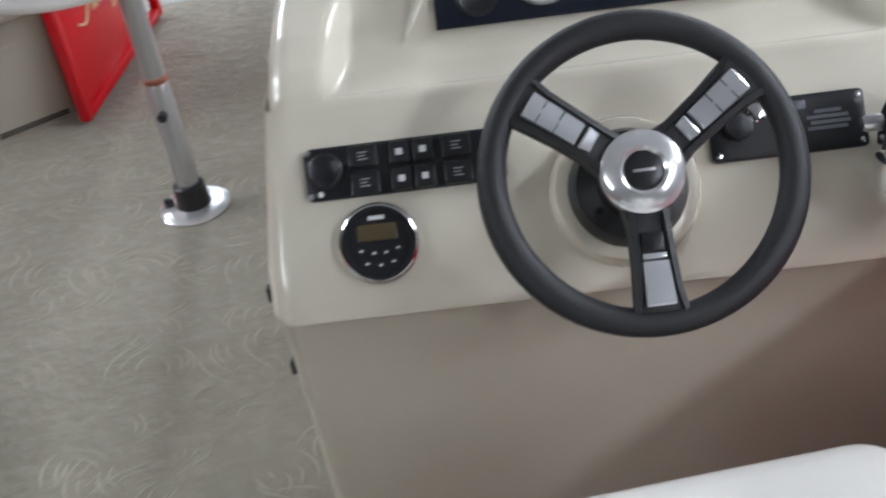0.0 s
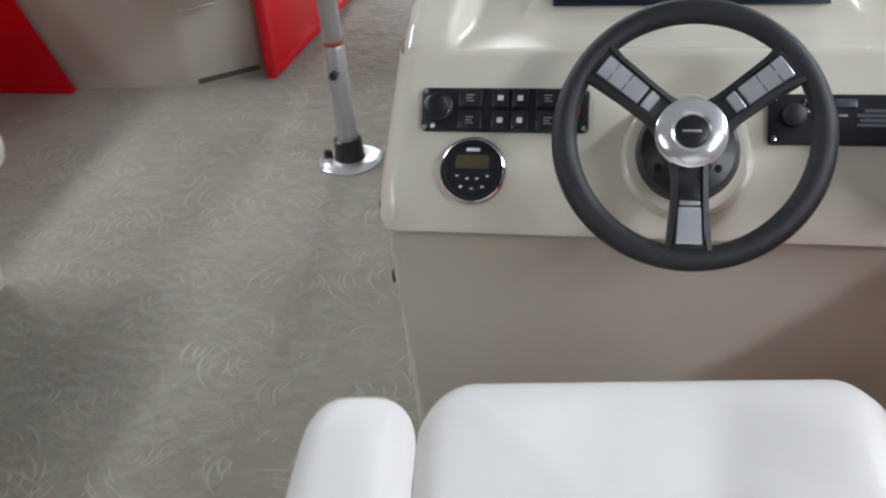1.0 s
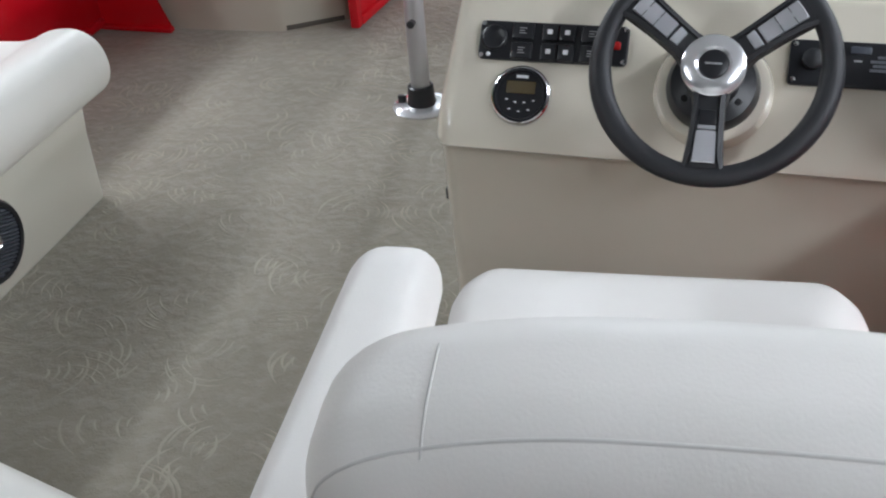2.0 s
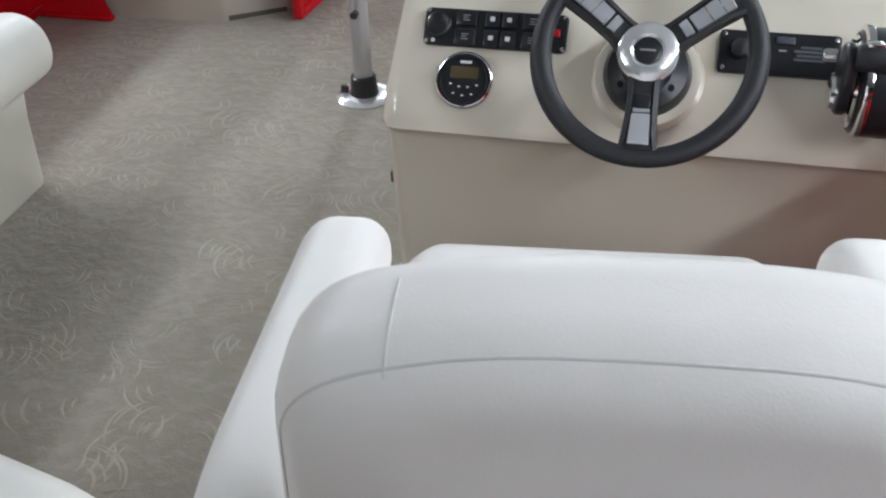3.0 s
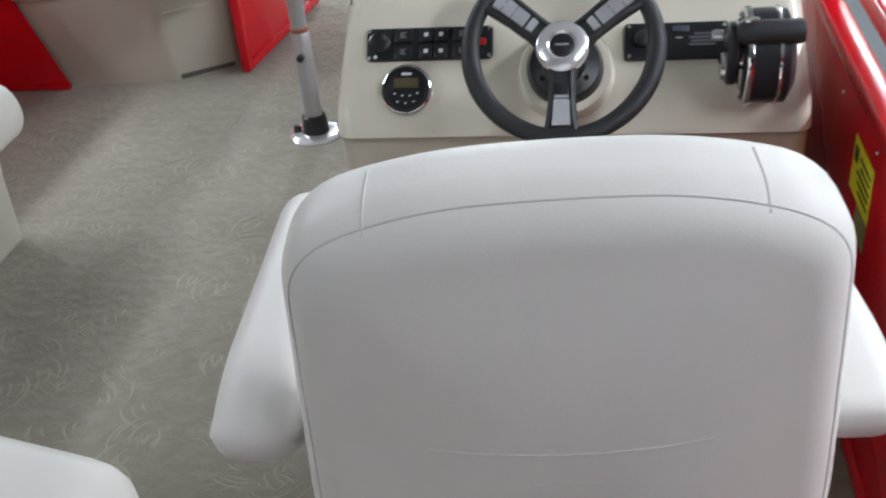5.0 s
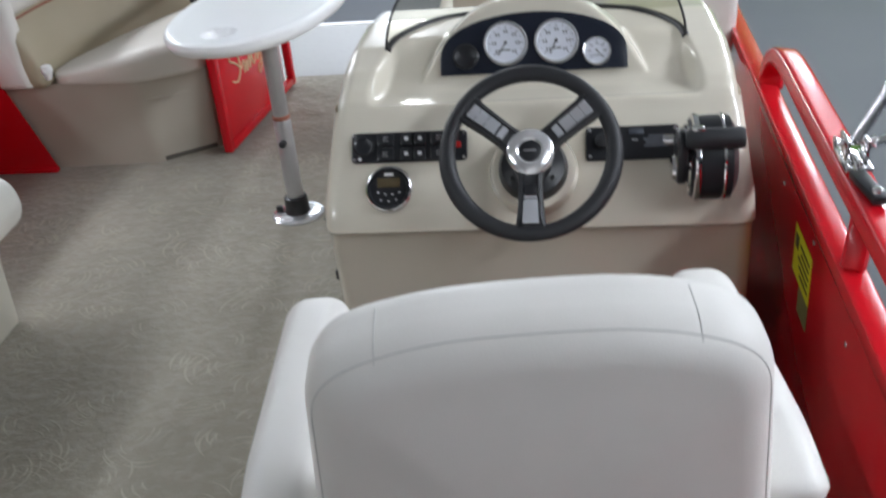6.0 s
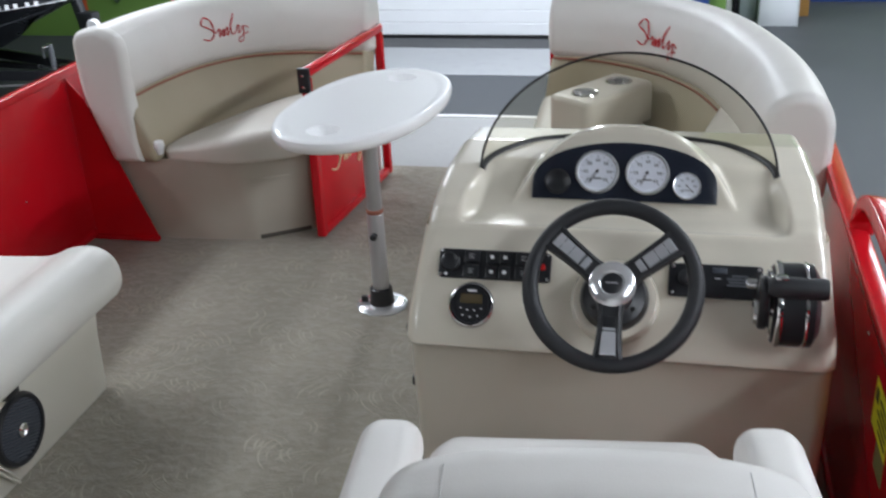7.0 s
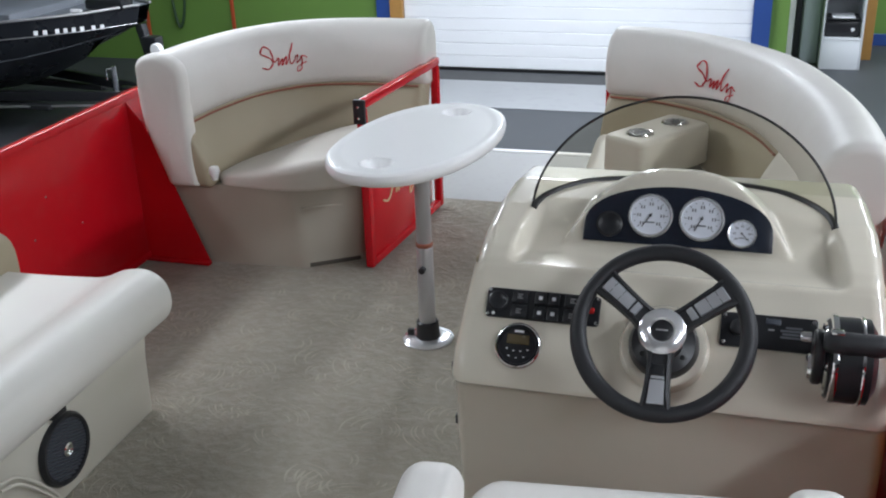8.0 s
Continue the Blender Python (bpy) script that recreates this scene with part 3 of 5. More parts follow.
        panel = slab(ends, 0.085, 0.030, 0.006, Matrix(((1, 0, 0, 0), (0, 0, -1, front + 0.042), (0, 1, 0, 0), (0, 0, 0, 1))), seg=5)
        part("end_panel", panel, VINYL_BOW, d, "ivory vinyl end panel")
    pip = [(Vector(path[i]) + 0.074 * Vector((-(Vector(path[min(i + 1, len(path) - 1)]) - Vector(path[max(i - 1, 0)])).normalized().y, (Vector(path[min(i + 1, len(path) - 1)]) - Vector(path[max(i - 1, 0)])).normalized().x))) for i in range(len(path))]
    part("piping", mir(tube([(p.x, p.y, 0.622) for p in pip[:cut]], 0.0045, 8)), SEAM_RED, d, "thin red-brown piping")
    # script flourish lying on the bolster's face
    mid = int(len(path) * mark_at)
    run = [0.0]
    for p, q in zip(path, path[1:]):
        run.append(run[-1] + (Vector(q) - Vector(p)).length)
    face = [(0.615, 0.03), (0.64, 0.068), (0.70, 0.083), (0.76, 0.080), (0.80, 0.073), (0.84, 0.056), (0.88, 0.02)]

    def on_face(along, z):
        want = run[mid] + along
        k = max(i for i in range(len(run) - 1) if run[i] <= want)
        p, q = Vector(path[k]), Vector(path[k + 1])
        e = (q - p).normalized()
        c = p.lerp(q, (want - run[k]) / (run[k + 1] - run[k])) + Vector((-e.y, e.x)) * (line_at(face, z) + 0.003)
        return (c.x, c.y, z)
    bm = bmesh.new()
    for stroke, wide in SCRIPT:
        pts = smooth_path([(x, y, 0) for x, y in stroke], 6)
        way = 1 if flip else -1
        tube([on_face(way * (p.x - 0.5) * 0.265, 0.765 + (p.y - 0.42) * 0.105) for p in pts], [wide * (0.55 + 0.45 * abs(math.sin(0.5 * i))) for i in range(len(pts))], 6, bm)
    part("script", mir(bm), RED_THREAD, d, "red embroidered script flourish")
    return d


LEFT_LINE = [(-1.26, 2.50), (-1.55, 2.50), (-1.80, 2.42), (-1.97, 2.22), (-2.05, 1.95), (-2.075, 1.70)]
RIGHT_LINE = [(-0.385, 2.45), (-0.17, 2.39), (0.06, 2.22), (0.24, 1.95), (0.35, 1.58), (0.395, 1.28), (0.405, 1.02)]
left_seat = bow_seat("bow_lounge", "ivory and tan vinyl bow lounge beside the open red gate", False, 1.70, LEFT_LINE, 1.0, 0.49)
right_seat = bow_seat("bow_lounge", "ivory and tan vinyl bow lounge ahead of the helm", True, 1.05, RIGHT_LINE, 0.62, 0.36)
L_ = lambda x: x - (LEFT + RIGHT) / 2
part("scuff_mark", tube(smooth_path([(L_(-1.615), 1.93, 0.4755), (L_(-1.60), 1.955, 0.4770), (L_(-1.575), 1.975, 0.4805)], 4), 0.0035, 6, flat=0.3), SEAM, left_seat, "small grey scuff on the cushion")
part("post_knob", lathe([(0.012, 0), (0.018, 0.02), (0.024, 0.035), (0.02, 0.055), (0.004, 0.06)], 16, m=pose(L_(-1.915), 1.70, 0.39)), WHITE_PLASTIC, left_seat, "small white knob")


def cup_armrest():
    d = thing("cup_holder_armrest", "cream moulded armrest with two chrome cup holders on the seat", "armrest", (-0.17, 1.95, 0.47), 55)
    loop = round_loop([(-0.20, -0.10), (0.20, -0.10), (0.20, 0.10), (-0.20, 0.10)], 0.04)
    part("body", slab(loop, 0.155, 0.02, 0.0, r2=0.008), VINYL_WARM, d)
    for x in (-0.10, 0.10):
        ring = part("cup_ring", lathe([(0.046, 0.152), (0.052, 0.156), (0.050, 0.160), (0.043, 0.159), (0.040, 0.1565)], 28, m=pose(x, 0, 0)), CHROME, d, "chrome cup ring")
        # flat disc; its dark colour stands for the shade in a deep well
        part("cup_well", lathe([(0.042, 0.1578), (0.026, 0.1572), (0.001, 0.157)], 24, m=pose(x, 0, 0)), SLAT, ring, "flat dark disc for the shaded steel cup well")
        for k in range(10):
            u = 36.0 * k
            part("cup_rib", box((0.022, -0.0035, 0.1572), (0.041, 0.0035, 0.1592), 0.0008, seg=1, m=pose(x, 0, 0, 0, 0, u)), BRUSHED, ring)


cup_armrest()


# ---- table ----
def oval_table():
    d = thing("pedestal_table", "white oval plastic pedestal table with two cup recesses", "table", (-0.893, 1.277, 0))
    a, b = 0.425, 0.245
    loop = [(b * math.copysign(abs(math.cos(u)) ** 0.9, math.cos(u)), a * math.copysign(abs(math.sin(u)) ** 0.9, math.sin(u))) for u in [2 * math.pi * k / 144 for k in range(144)]]
    tilt = pose(0, 0, 0.715, 0, 0, -9)
    cups = [(0.0, -0.30), (0.0, 0.30)]

    def dip(x, y):
        z = 0.0
        for cx, cy in cups:
            r = math.hypot(x - cx, y - cy)
            z -= 0.040 * (1 - min(1, max(0, (r - 0.040) / 0.010)))
        e = math.hypot(x / b, y / a)
        return z - 0.002 * (1 if e < 0.86 else max(0, (0.93 - e) / 0.07) if e < 0.93 else 0)
    bm = bmesh.new()
    rings = []
    for f, z in ((0.05, 0.0), (0.93, 0.0), (0.975, 0.006), (0.995, 0.018), (1.0, 0.03), (0.99, 0.041), (0.965, 0.046)):
        rings.append([(x * f, y * f, z) for x, y in loop])
    vs = skin(bm, rings, caps=False)
    bm.faces.new(vs[0])
    last = vs[-1]
    steps = 70
    for k in range(1, steps):
        f = 0.965 * (1 - k / steps)
        nr = [bm.verts.new((x * f, y * f, 0.046 + dip(x * f, y * f))) for x, y in loop]
        for i in range(144):
            bm.faces.new((last[i], last[(i + 1) % 144], nr[(i + 1) % 144], nr[i]))
        last = nr
    bm.faces.new(last)
    bmesh.ops.transform(bm, matrix=tilt, verts=bm.verts)
    part("tabletop", bm, WHITE_PLASTIC, d)
    part("upper_tube", lathe([(0.026, 0.36), (0.026, 0.70), (0.05, 0.705), (0.055, 0.714)], 24), POLE_GREY, d)
    part("lower_tube", lathe([(0.029, 0.06), (0.029, 0.355), (0.026, 0.36)], 24), POLE_GREY, d)
    part("clamp_ring", lathe([(0.0285, 0.362), (0.0300, 0.366), (0.0300, 0.374), (0.0265, 0.378)], 24), SEAM_RED, d, "red-brown clamp ring")
    part("knob", lathe([(0.012, 0), (0.012, 0.02), (0.006, 0.024)], 14, m=pose(0.0, -0.026, 0.285, 90, 0, 0)), BLACK, d, "black lock knob")
    part("collar", lathe([(0.046, 0.012), (0.043, 0.02), (0.040, 0.07), (0.034, 0.075), (0.029, 0.07)], 24), BLACK, d, "black base collar")
    part("base_flange", lathe([(0.092, 0.0005), (0.092, 0.004), (0.085, 0.008), (0.06, 0.012), (0.03, 0.014)], 36), FLANGE, d, "polished round base flange")
    part("latch", box((-0.075, -0.012, 0.008), (-0.05, 0.006, 0.034), 0.004), BLACK, d)


oval_table()


# ---- helm console ----
SHOULDER = [(0.194, 0.810), (0.21, 0.827), (0.24, 0.845), (0.30, 0.866), (0.40, 0.886), (0.55, 0.897), (0.68, 0.885), (0.74, 0.86), (0.77, 0.82)]


def console_top(x, y):
    s = line_at(SHOULDER, y)
    ax = abs(x)
    edge = 0.368 - 0.14 * (y - 0.19)
    mask = (1 - sstep(edge - 0.032, edge, ax)) * sstep(0.196, 0.215, y)
    low = 0.816 + (s - 0.816) * sstep(0.27, 0.45, y)
    z = s + (low - s) * mask
    arch = 0.985 - 0.135 * (ax / 0.235) ** 2.6
    hood = min(0.828 + 1.75 * (y - 0.318), arch - 0.42 * max(0.0, y - 0.425))
    return max(z, hood)


def helm_console():
    d = thing("helm_console", "beige gelcoat boat helm console with wheel, gauges and windscreen", "helm console")
    front = [(0.150, 0.0), (0.128, 0.15), (0.103, 0.32), (0.078, 0.47), (0.062, 0.575), (0.052, 0.592), (0.040, 0.597), (0.032, 0.603), (0.033, 0.615),
             (0.062, 0.655), (0.092, 0.690), (0.122, 0.725), (0.150, 0.757), (0.172, 0.782), (0.186, 0.798), (0.194, 0.810)]
    ys = [0.194 + (0.77 - 0.194) * (k / 110) for k in range(1, 111)]
    nx = 132
    rings = []
    r = 0.035
    us = [-1 + 2 * i / nx for i in range(nx + 1)]
    us = [math.copysign(1 - (1 - abs(u)) ** 1.25, u) for u in us]

    def half(z):
        return 0.450 + 0.012 * max(0.0, 1 - z / 0.62) - 0.026 * max(0.0, (z - 0.65) / 0.25)
    for y, z in front:
        row = []
        for u in us:
            w = half(z)
            x = u * w
            e = max(0.0, (abs(x) - (w - r)) / r)
            row.append((x, y + r * (1 - math.sqrt(max(0, 1 - e * e))), z))
        rings.append(row)
    for y in ys:
        row = []
        for u in us:
            w = half(0.86) - 0.02 * sstep(0.3, 0.77, y)
            x = u * w
            e = max(0.0, (abs(x) - (w - r)) / r)
            row.append((x, y, console_top(x, y) - r * (1 - math.sqrt(max(0, 1 - e * e)))))
        rings.append(row)
    w = half(0.5)
    for z in (0.78, 0.5, 0.0):
        rings.append([(u * (w - 0.03), 0.78, z) for u in us])
    bm = bmesh.new()
    vs = skin(bm, rings, closed=False)
    for col in (0, -1):
        bm.faces.new([row[col] for row in vs])
    bmesh.ops.triangulate(bm, faces=[f for f in bm.faces if len(f.verts) > 4])
    part("body", bm, GELCOAT, d, angle=50)
    for z, y in ((0.580, 0.042), (0.43, 0.060)):
        part("hinge", box((-0.470, 0.085 + y, z - 0.012), (-0.448, 0.100 + y, z + 0.012), 0.003), BLACK, d, "black plastic hinge")

    # gauge panel, lying on the hood's sloping face
    slope = math.degrees(math.atan(1.75))
    pm = Matrix.Translation((0, 0.318 - 0.004, 0.828 + 0.002)) @ pose(0, 0, 0, slope, 0, 0)
    arc = [(0.205 * math.cos(t), 0.045 + 0.098 * math.sin(t) ** 0.85) for t in [math.pi * k / 22 for k in range(1, 22)]]
    arc = [(-0.205, 0.010), (0.205, 0.010), (0.205, 0.045)] + arc + [(-0.205, 0.045)]
    panel = part("gauge_panel", slab(arc, 0.006, 0.002, 0, pm, seg=2), PANEL, d, "dark blue-black gauge panel")
    for x, y, rad, ang in ((-0.059, 0.074, 0.0475, 222), (0.052, 0.074, 0.0475, 228), (0.139, 0.048, 0.030, 300)):
        gm = pm @ pose(x, y, 0.006)
        part("gauge", lathe([(rad * 1.04, 0.0), (rad * 1.04, 0.007), (rad * 0.98, 0.0125), (rad * 0.92, 0.012), (rad * 0.87, 0.006)], 40, m=gm), FLANGE, panel, "chrome-ringed round gauge")
        bm = lathe([(rad * 0.885, 0.0078), (rad * 0.5, 0.008), (0.0005, 0.008)], 36, m=gm)
        part("gauge_face", bm, GAUGE_WHITE, panel, "white dial face")
        bm = bmesh.new()
        for k in range(13):
            a = radians(225 - k * 22.5)
            long = 0.13 if k % 2 == 0 else 0.07
            box((rad * (0.80 - long), -rad * 0.014, 0.0082), (rad * 0.80, rad * 0.014, 0.0088), 0, bm, m=gm @ pose(0, 0, 0, 0, 0, math.degrees(a)))
        for k in range(7):
            a = radians(225 - k * 45)
            for o in (-0.075, 0.045):
                box((rad * o, -rad * 0.075, 0.0082), (rad * (o + 0.06), rad * 0.075, 0.0087), 0, bm, m=gm @ pose(rad * 0.54 * math.cos(a), rad * 0.54 * math.sin(a), 0))
        box((-rad * 0.22, -rad * 0.36, 0.0082), (rad * 0.22, -rad * 0.29, 0.0087), 0, bm, m=gm)
        part("dial_marks", bm, DIAL_GREY, panel, "grey dial marks", smooth=False)
        bm = box((-rad * 0.12, -rad * 0.022, 0.0092), (rad * 0.66, rad * 0.022, 0.0102), 0, m=gm @ pose(0, 0, 0, 0, 0, ang + 15))
        lathe([(rad * 0.07, 0.009), (rad * 0.07, 0.0115), (0.0005, 0.012)], 16, bm, gm)
        part("needle", bm, INK, panel, "black needle")
    part("blank_plug", lathe([(0.029, 0), (0.029, 0.004), (0.024, 0.0065), (0.022, 0.005), (0.0005, 0.005)], 32, m=pm @ pose(-0.148, 0.050, 0.006)), BLACK, panel, "black blanking plug")

    # sloping dash face below: normal of the slant
    ay = math.degrees(math.atan2(0.035, 0.0295))
    dm = Matrix.Translation((0, 0.132, 0.7365)) @ pose(0, 0, 0, ay, 0, 0)
    sw = part("switch_panel", slab(round_loop([(-0.386, -0.018), (-0.138, -0.018), (-0.138, 0.048), (-0.386, 0.048)], 0.01, 4), 0.009, 0.003, 0, dm, seg=2), BLACK, d, "black rocker switch panel")
    part("socket", lathe([(0.022, 0.009), (0.022, 0.014), (0.019, 0.016), (0.016, 0.014), (0.0005, 0.014)], 24, m=dm @ pose(-0.360, 0.018, 0)), BLACK, sw, "capped round socket")
    part("socket_lamp", lathe([(0.004, 0.009), (0.003, 0.011), (0.0005, 0.0115)], 10, m=dm @ pose(-0.368, -0.010, 0)), LEGEND, sw)
    for i, x in enumerate((-0.312, -0.267, -0.238, -0.197)):
        wd = 0.036 if i in (0, 3) else 0.026
        for y in (-0.002, 0.031):
            rk = part("rocker_switch", box((x - wd / 2, y - 0.014, 0.008), (x + wd / 2, y + 0.014, 0.015), 0.003, m=dm @ pose(0, 0, 0)), BLACK, sw)
            if i in (1, 2):
                mk = box((x - 0.0042, y - 0.0040, 0.0145), (x + 0.0042, y + 0.0040, 0.0160), 0.001, m=dm)
            else:
                mk = bmesh.new()
                for j in (-1, 0, 1):
                    box((x - 0.006, y + j * 0.0042 - 0.0008, 0.0145), (x + 0.006 - 0.003 * (j == 0), y + j * 0.0042 + 0.0008, 0.0154), 0, mk, m=dm)
            part("switch_mark", mk, LEGEND if i in (1, 2) else POLE_GREY, sw, "white switch symbol", smooth=False)
    for x in (-0.380, -0.144):
        for y in (-0.012, 0.042):
            part("panel_screw", lathe([(0.0042, 0.008), (0.004, 0.0105), (0.0005, 0.0115)], 10, m=dm @ pose(x, y, 0)), CHROME, sw, "small bright screw")
    part("red_switch", box((-0.164, 0.008, 0.008), (-0.150, 0.022, 0.014), 0.003, m=dm), RED_BUTTON, sw, "small red switch lens")

    # round marine radio
    rm = Matrix.Translation((-0.304, 0.080, 0.679)) @ pose(0, 0, 0, ay, 0, 0)
    radio = part("radio", lathe([(0.0495, -0.002), (0.0495, 0.008), (0.046, 0.014), (0.041, 0.014), (0.039, 0.010), (0.0005, 0.010)], 40, m=rm), BLACK, d, "round black marine radio")
    part("radio_ring", lathe([(0.0505, 0.0), (0.0515, 0.006), (0.049, 0.0125), (0.0455, 0.0145), (0.0465, 0.006)], 40, m=rm), CHROME, radio, "chrome trim ring")
    part("radio_display", box((-0.025, 0.003, 0.0098), (0.024, 0.024, 0.0112), 0.0015, m=rm), LCD, radio, "dim amber display")
    bm = bmesh.new()
    for x, y in ((-0.022, -0.008), (-0.007, -0.012), (0.008, -0.012), (0.023, -0.008), (-0.016, -0.024), (0.0, -0.027), (0.016, -0.024)):
        box((x - 0.005, y - 0.0035, 0.0098), (x + 0.005, y + 0.0035, 0.0125), 0.0015, bm, 1, rm)
    part("radio_keys", bm, BLACK_SOFT, radio)
    for x, y in ((-0.022, -0.008), (-0.007, -0.012), (0.008, -0.012), (0.023, -0.008), (-0.016, -0.024), (0.0, -0.027), (0.016, -0.024)):
        part("key_mark", box((x - 0.002, y - 0.001, 0.0124), (x + 0.002, y + 0.001, 0.0129), 0, m=rm), LEGEND, radio, smooth=False)
    part("maker_bar", box((-0.010, 0.029, 0.0098), (0.010, 0.034, 0.0106), 0, m=rm), LEGEND, radio, "pale plain maker bar", smooth=False)

    # ignition and rocker panel on the other side of the wheel
    ig = part("key_panel", slab(round_loop([(0.110, -0.030), (0.300, -0.030), (0.300, 0.042), (0.110, 0.042)], 0.008, 4), 0.009, 0.003, 0, dm, seg=2), BLACK, d, "black ignition panel")
    part("stop_switch", lathe([(0.016, 0.009), (0.016, 0.02), (0.011, 0.024), (0.0005, 0.024)], 20, m=dm @ pose(0.145, 0.010, 0)), BLACK_SOFT, ig, "round black stop switch")
    part("key_barrel", lathe([(0.012, 0.009), (0.012, 0.015), (0.008, 0.017), (0.0005, 0.017)], 20, m=dm @ pose(0.168, 0.025, 0)), CHROME, ig, "chrome key barrel")
    bm = bmesh.new()
    for k, (a, b) in enumerate(((0.228, 0.276), (0.232, 0.280), (0.228, 0.278), (0.238, 0.270))):
        box((a, -0.004 + 0.0068 * k, 0.0085), (b, 0.0004 + 0.0068 * k, 0.0097), 0, bm, m=dm)
    part("instruction_print", bm, DIAL_GREY, ig, "pale lines of small print", smooth=False)
    part("print_bar", box((0.204, 0.010, 0.0085), (0.216, 0.013, 0.0097), 0, m=dm), POLE_GREY, ig, smooth=False)
    part("small_rocker", box((0.198, 0.022, 0.008), (0.228, 0.034, 0.013), 0.002, m=dm), SLAT, ig)
    for x in (0.118, 0.292):
        for y in (-0.022, 0.034):
            part("panel_screw", lathe([(0.0042, 0.008), (0.004, 0.0105), (0.0005, 0.0115)], 10, m=dm @ pose(x, y, 0)), CHROME, ig, "small bright screw")

    # windscreen: a bowed sheet of smoked acrylic standing on the console behind the hood
    cols, rows = 48, 14
    ring = []
    tmax = radians(88)
    for j in range(rows + 1):
        g = j / rows
        row = []
        for i in range(cols + 1):
            t = -tmax + 2 * tmax * i / cols
            x = 0.334 * math.sin(t)
            bow = max(0.0, math.cos(t)) ** 1.1
            y, y_top = 0.385 + 0.235 * bow, 0.385 + 0.145 * bow
            z0 = console_top(x * 0.98, y) - 0.004
            top = 0.880 + 0.262 * max(0.0, math.cos(t)) ** 1.05
            hgt = max(0.0, top - z0)
            row.append(Vector((x, y + (y_top - 0.30 * hgt - y) * g, z0 + hgt * g)))
        ring.append(row)
    bm = bmesh.new()
    skin(bm, [row[::-1] for row in ring], closed=False)
    ws = part("windscreen", bm, TINTED, d, "smoked curved acrylic windscreen")
    ws.visible_shadow = False
    ws.data.flip_normals()
    part("windscreen_edge", tube(ring[-1], 0.0032, 6), GASKET, ws, "dark polished screen edge")
    part("gasket", tube([v + Vector((0, -0.002, 0.004)) for v in ring[0]], 0.0085, 8), GASKET, ws, "black rubber foot gasket")
    return d


console = helm_console()


def steering_wheel(parent):
    """Three-spoke wheel; the disc leans towards the driver."""
    ang = 48.0
    wm = Matrix.Translation((0.001, 0.000, 0.790)) @ pose(0, 0, 0, ang, 0, 0)
    R, r = 0.1635, 0.0165
    bm = bmesh.new()
    rings = []
    for k in range(72):
        u = 2 * math.pi * k / 72
        ring = []
        for j in range(12):
            v = 2 * math.pi * j / 12
            grip = 1.0 + 0.06 * math.cos(3 * (u - math.pi / 2))
            ring.append(((R + r * grip * math.cos(v)) * math.cos(u), (R + r * grip * math.cos(v)) * math.sin(u), 0.006 + r * 0.9 * math.sin(v)))
        rings.append(ring)
    skin(bm, rings + [rings[0]], caps=False)
    bmesh.ops.remove_doubles(bm, verts=bm.verts, dist=1e-6)
    bmesh.ops.transform(bm, matrix=wm, verts=bm.verts)
    w = part("steering_wheel", bm, BLACK_SOFT, parent, "black padded three-spoke steering wheel")
    hub_z = -0.012
    for a in (37, 143, 270):
        sm = wm @ pose(0, 0, 0, 0, 0, a)
        bm = bmesh.new()
        rows = []
        for f, wd, z, th in ((0.03, 0.030, hub_z, 0.016), (0.06, 0.024, hub_z + 0.004, 0.016), (0.10, 0.025, hub_z + 0.010, 0.014), (0.145, 0.029, 0.004, 0.012), (0.160, 0.036, 0.006, 0.010)):
            rows.append([(f, -wd, z), (f, wd, z), (f, wd * 0.88, z + th), (f, -wd * 0.88, z + th)])
        skin(bm, rows)
        bmesh.ops.transform(bm, matrix=sm, verts=bm.verts)
        part("spoke", bm, BLACK_SOFT, w, "dark grey spoke", smooth=False)
        lower = a == 270
        plates = ((0.098, 0.146, 0.0150, 0.0125),) if lower else ((0.060, 0.074, 0.0125, 0.0072), (0.0785, 0.144, 0.0140, 0.0095))
        for f, g, wd, z in plates:
            dz = (g - f) * 0.13
            bm = bmesh.new()
            skin(bm, [[(q, -wd * k, h), (q, wd * k, h), (q, wd * k * 0.93, h + 0.0035), (q, 0, h + 0.0052), (q, -wd * k * 0.93, h + 0.0035)]
                      for q, k, h in ((f, 0.92, z), (f + 0.002, 1.0, z + 0.0012), ((f + g) / 2, 1.04, z + dz / 2 + 0.0012), (g - 0.002, 1.10, z + dz + 0.0012), (g, 1.05, z + dz))])
            bmesh.ops.transform(bm, matrix=sm, verts=bm.verts)
            part("spoke_plate", bm, PLATE, w, "bright metal spoke plate", angle=20)
        if lower:
            part("spoke_slot", box((0.066, -0.0125, 0.0070), (0.088, 0.0125, 0.0125), 0.002, m=sm), BLACK, w, "black slot in the spoke")
            part("spoke_plate", box((0.0895, -0.013, 0.0100), (0.0955, 0.013, 0.0150), 0.001, m=sm), PLATE, w, "bright metal spoke plate")
        else:
            for q in (0.104, 0.126):
                part("plate_groove", box((q, -0.0148, 0.0150 + (q - 0.0785) * 0.13), (q + 0.0012, 0.0148, 0.0157 + (q - 0.0785) * 0.13), 0, m=sm), BLACK, w)
        for side in (-1, 1):
            bm = bmesh.new()
            skin(bm, [[(q, side * wd, h), (q, side * (wd + 0.009), h - 0.003), (q, side * (wd + 0.0085), h + 0.006), (q, side * (wd + 0.002), h + 0.009)]
                      for q, wd, h in ((0.040, 0.0135, 0.002), (0.07, 0.0138, 0.006), (0.10, 0.0148, 0.010), (0.13, 0.0165, 0.011), (0.154, 0.022, 0.010))])
            bmesh.ops.transform(bm, matrix=sm, verts=bm.verts)
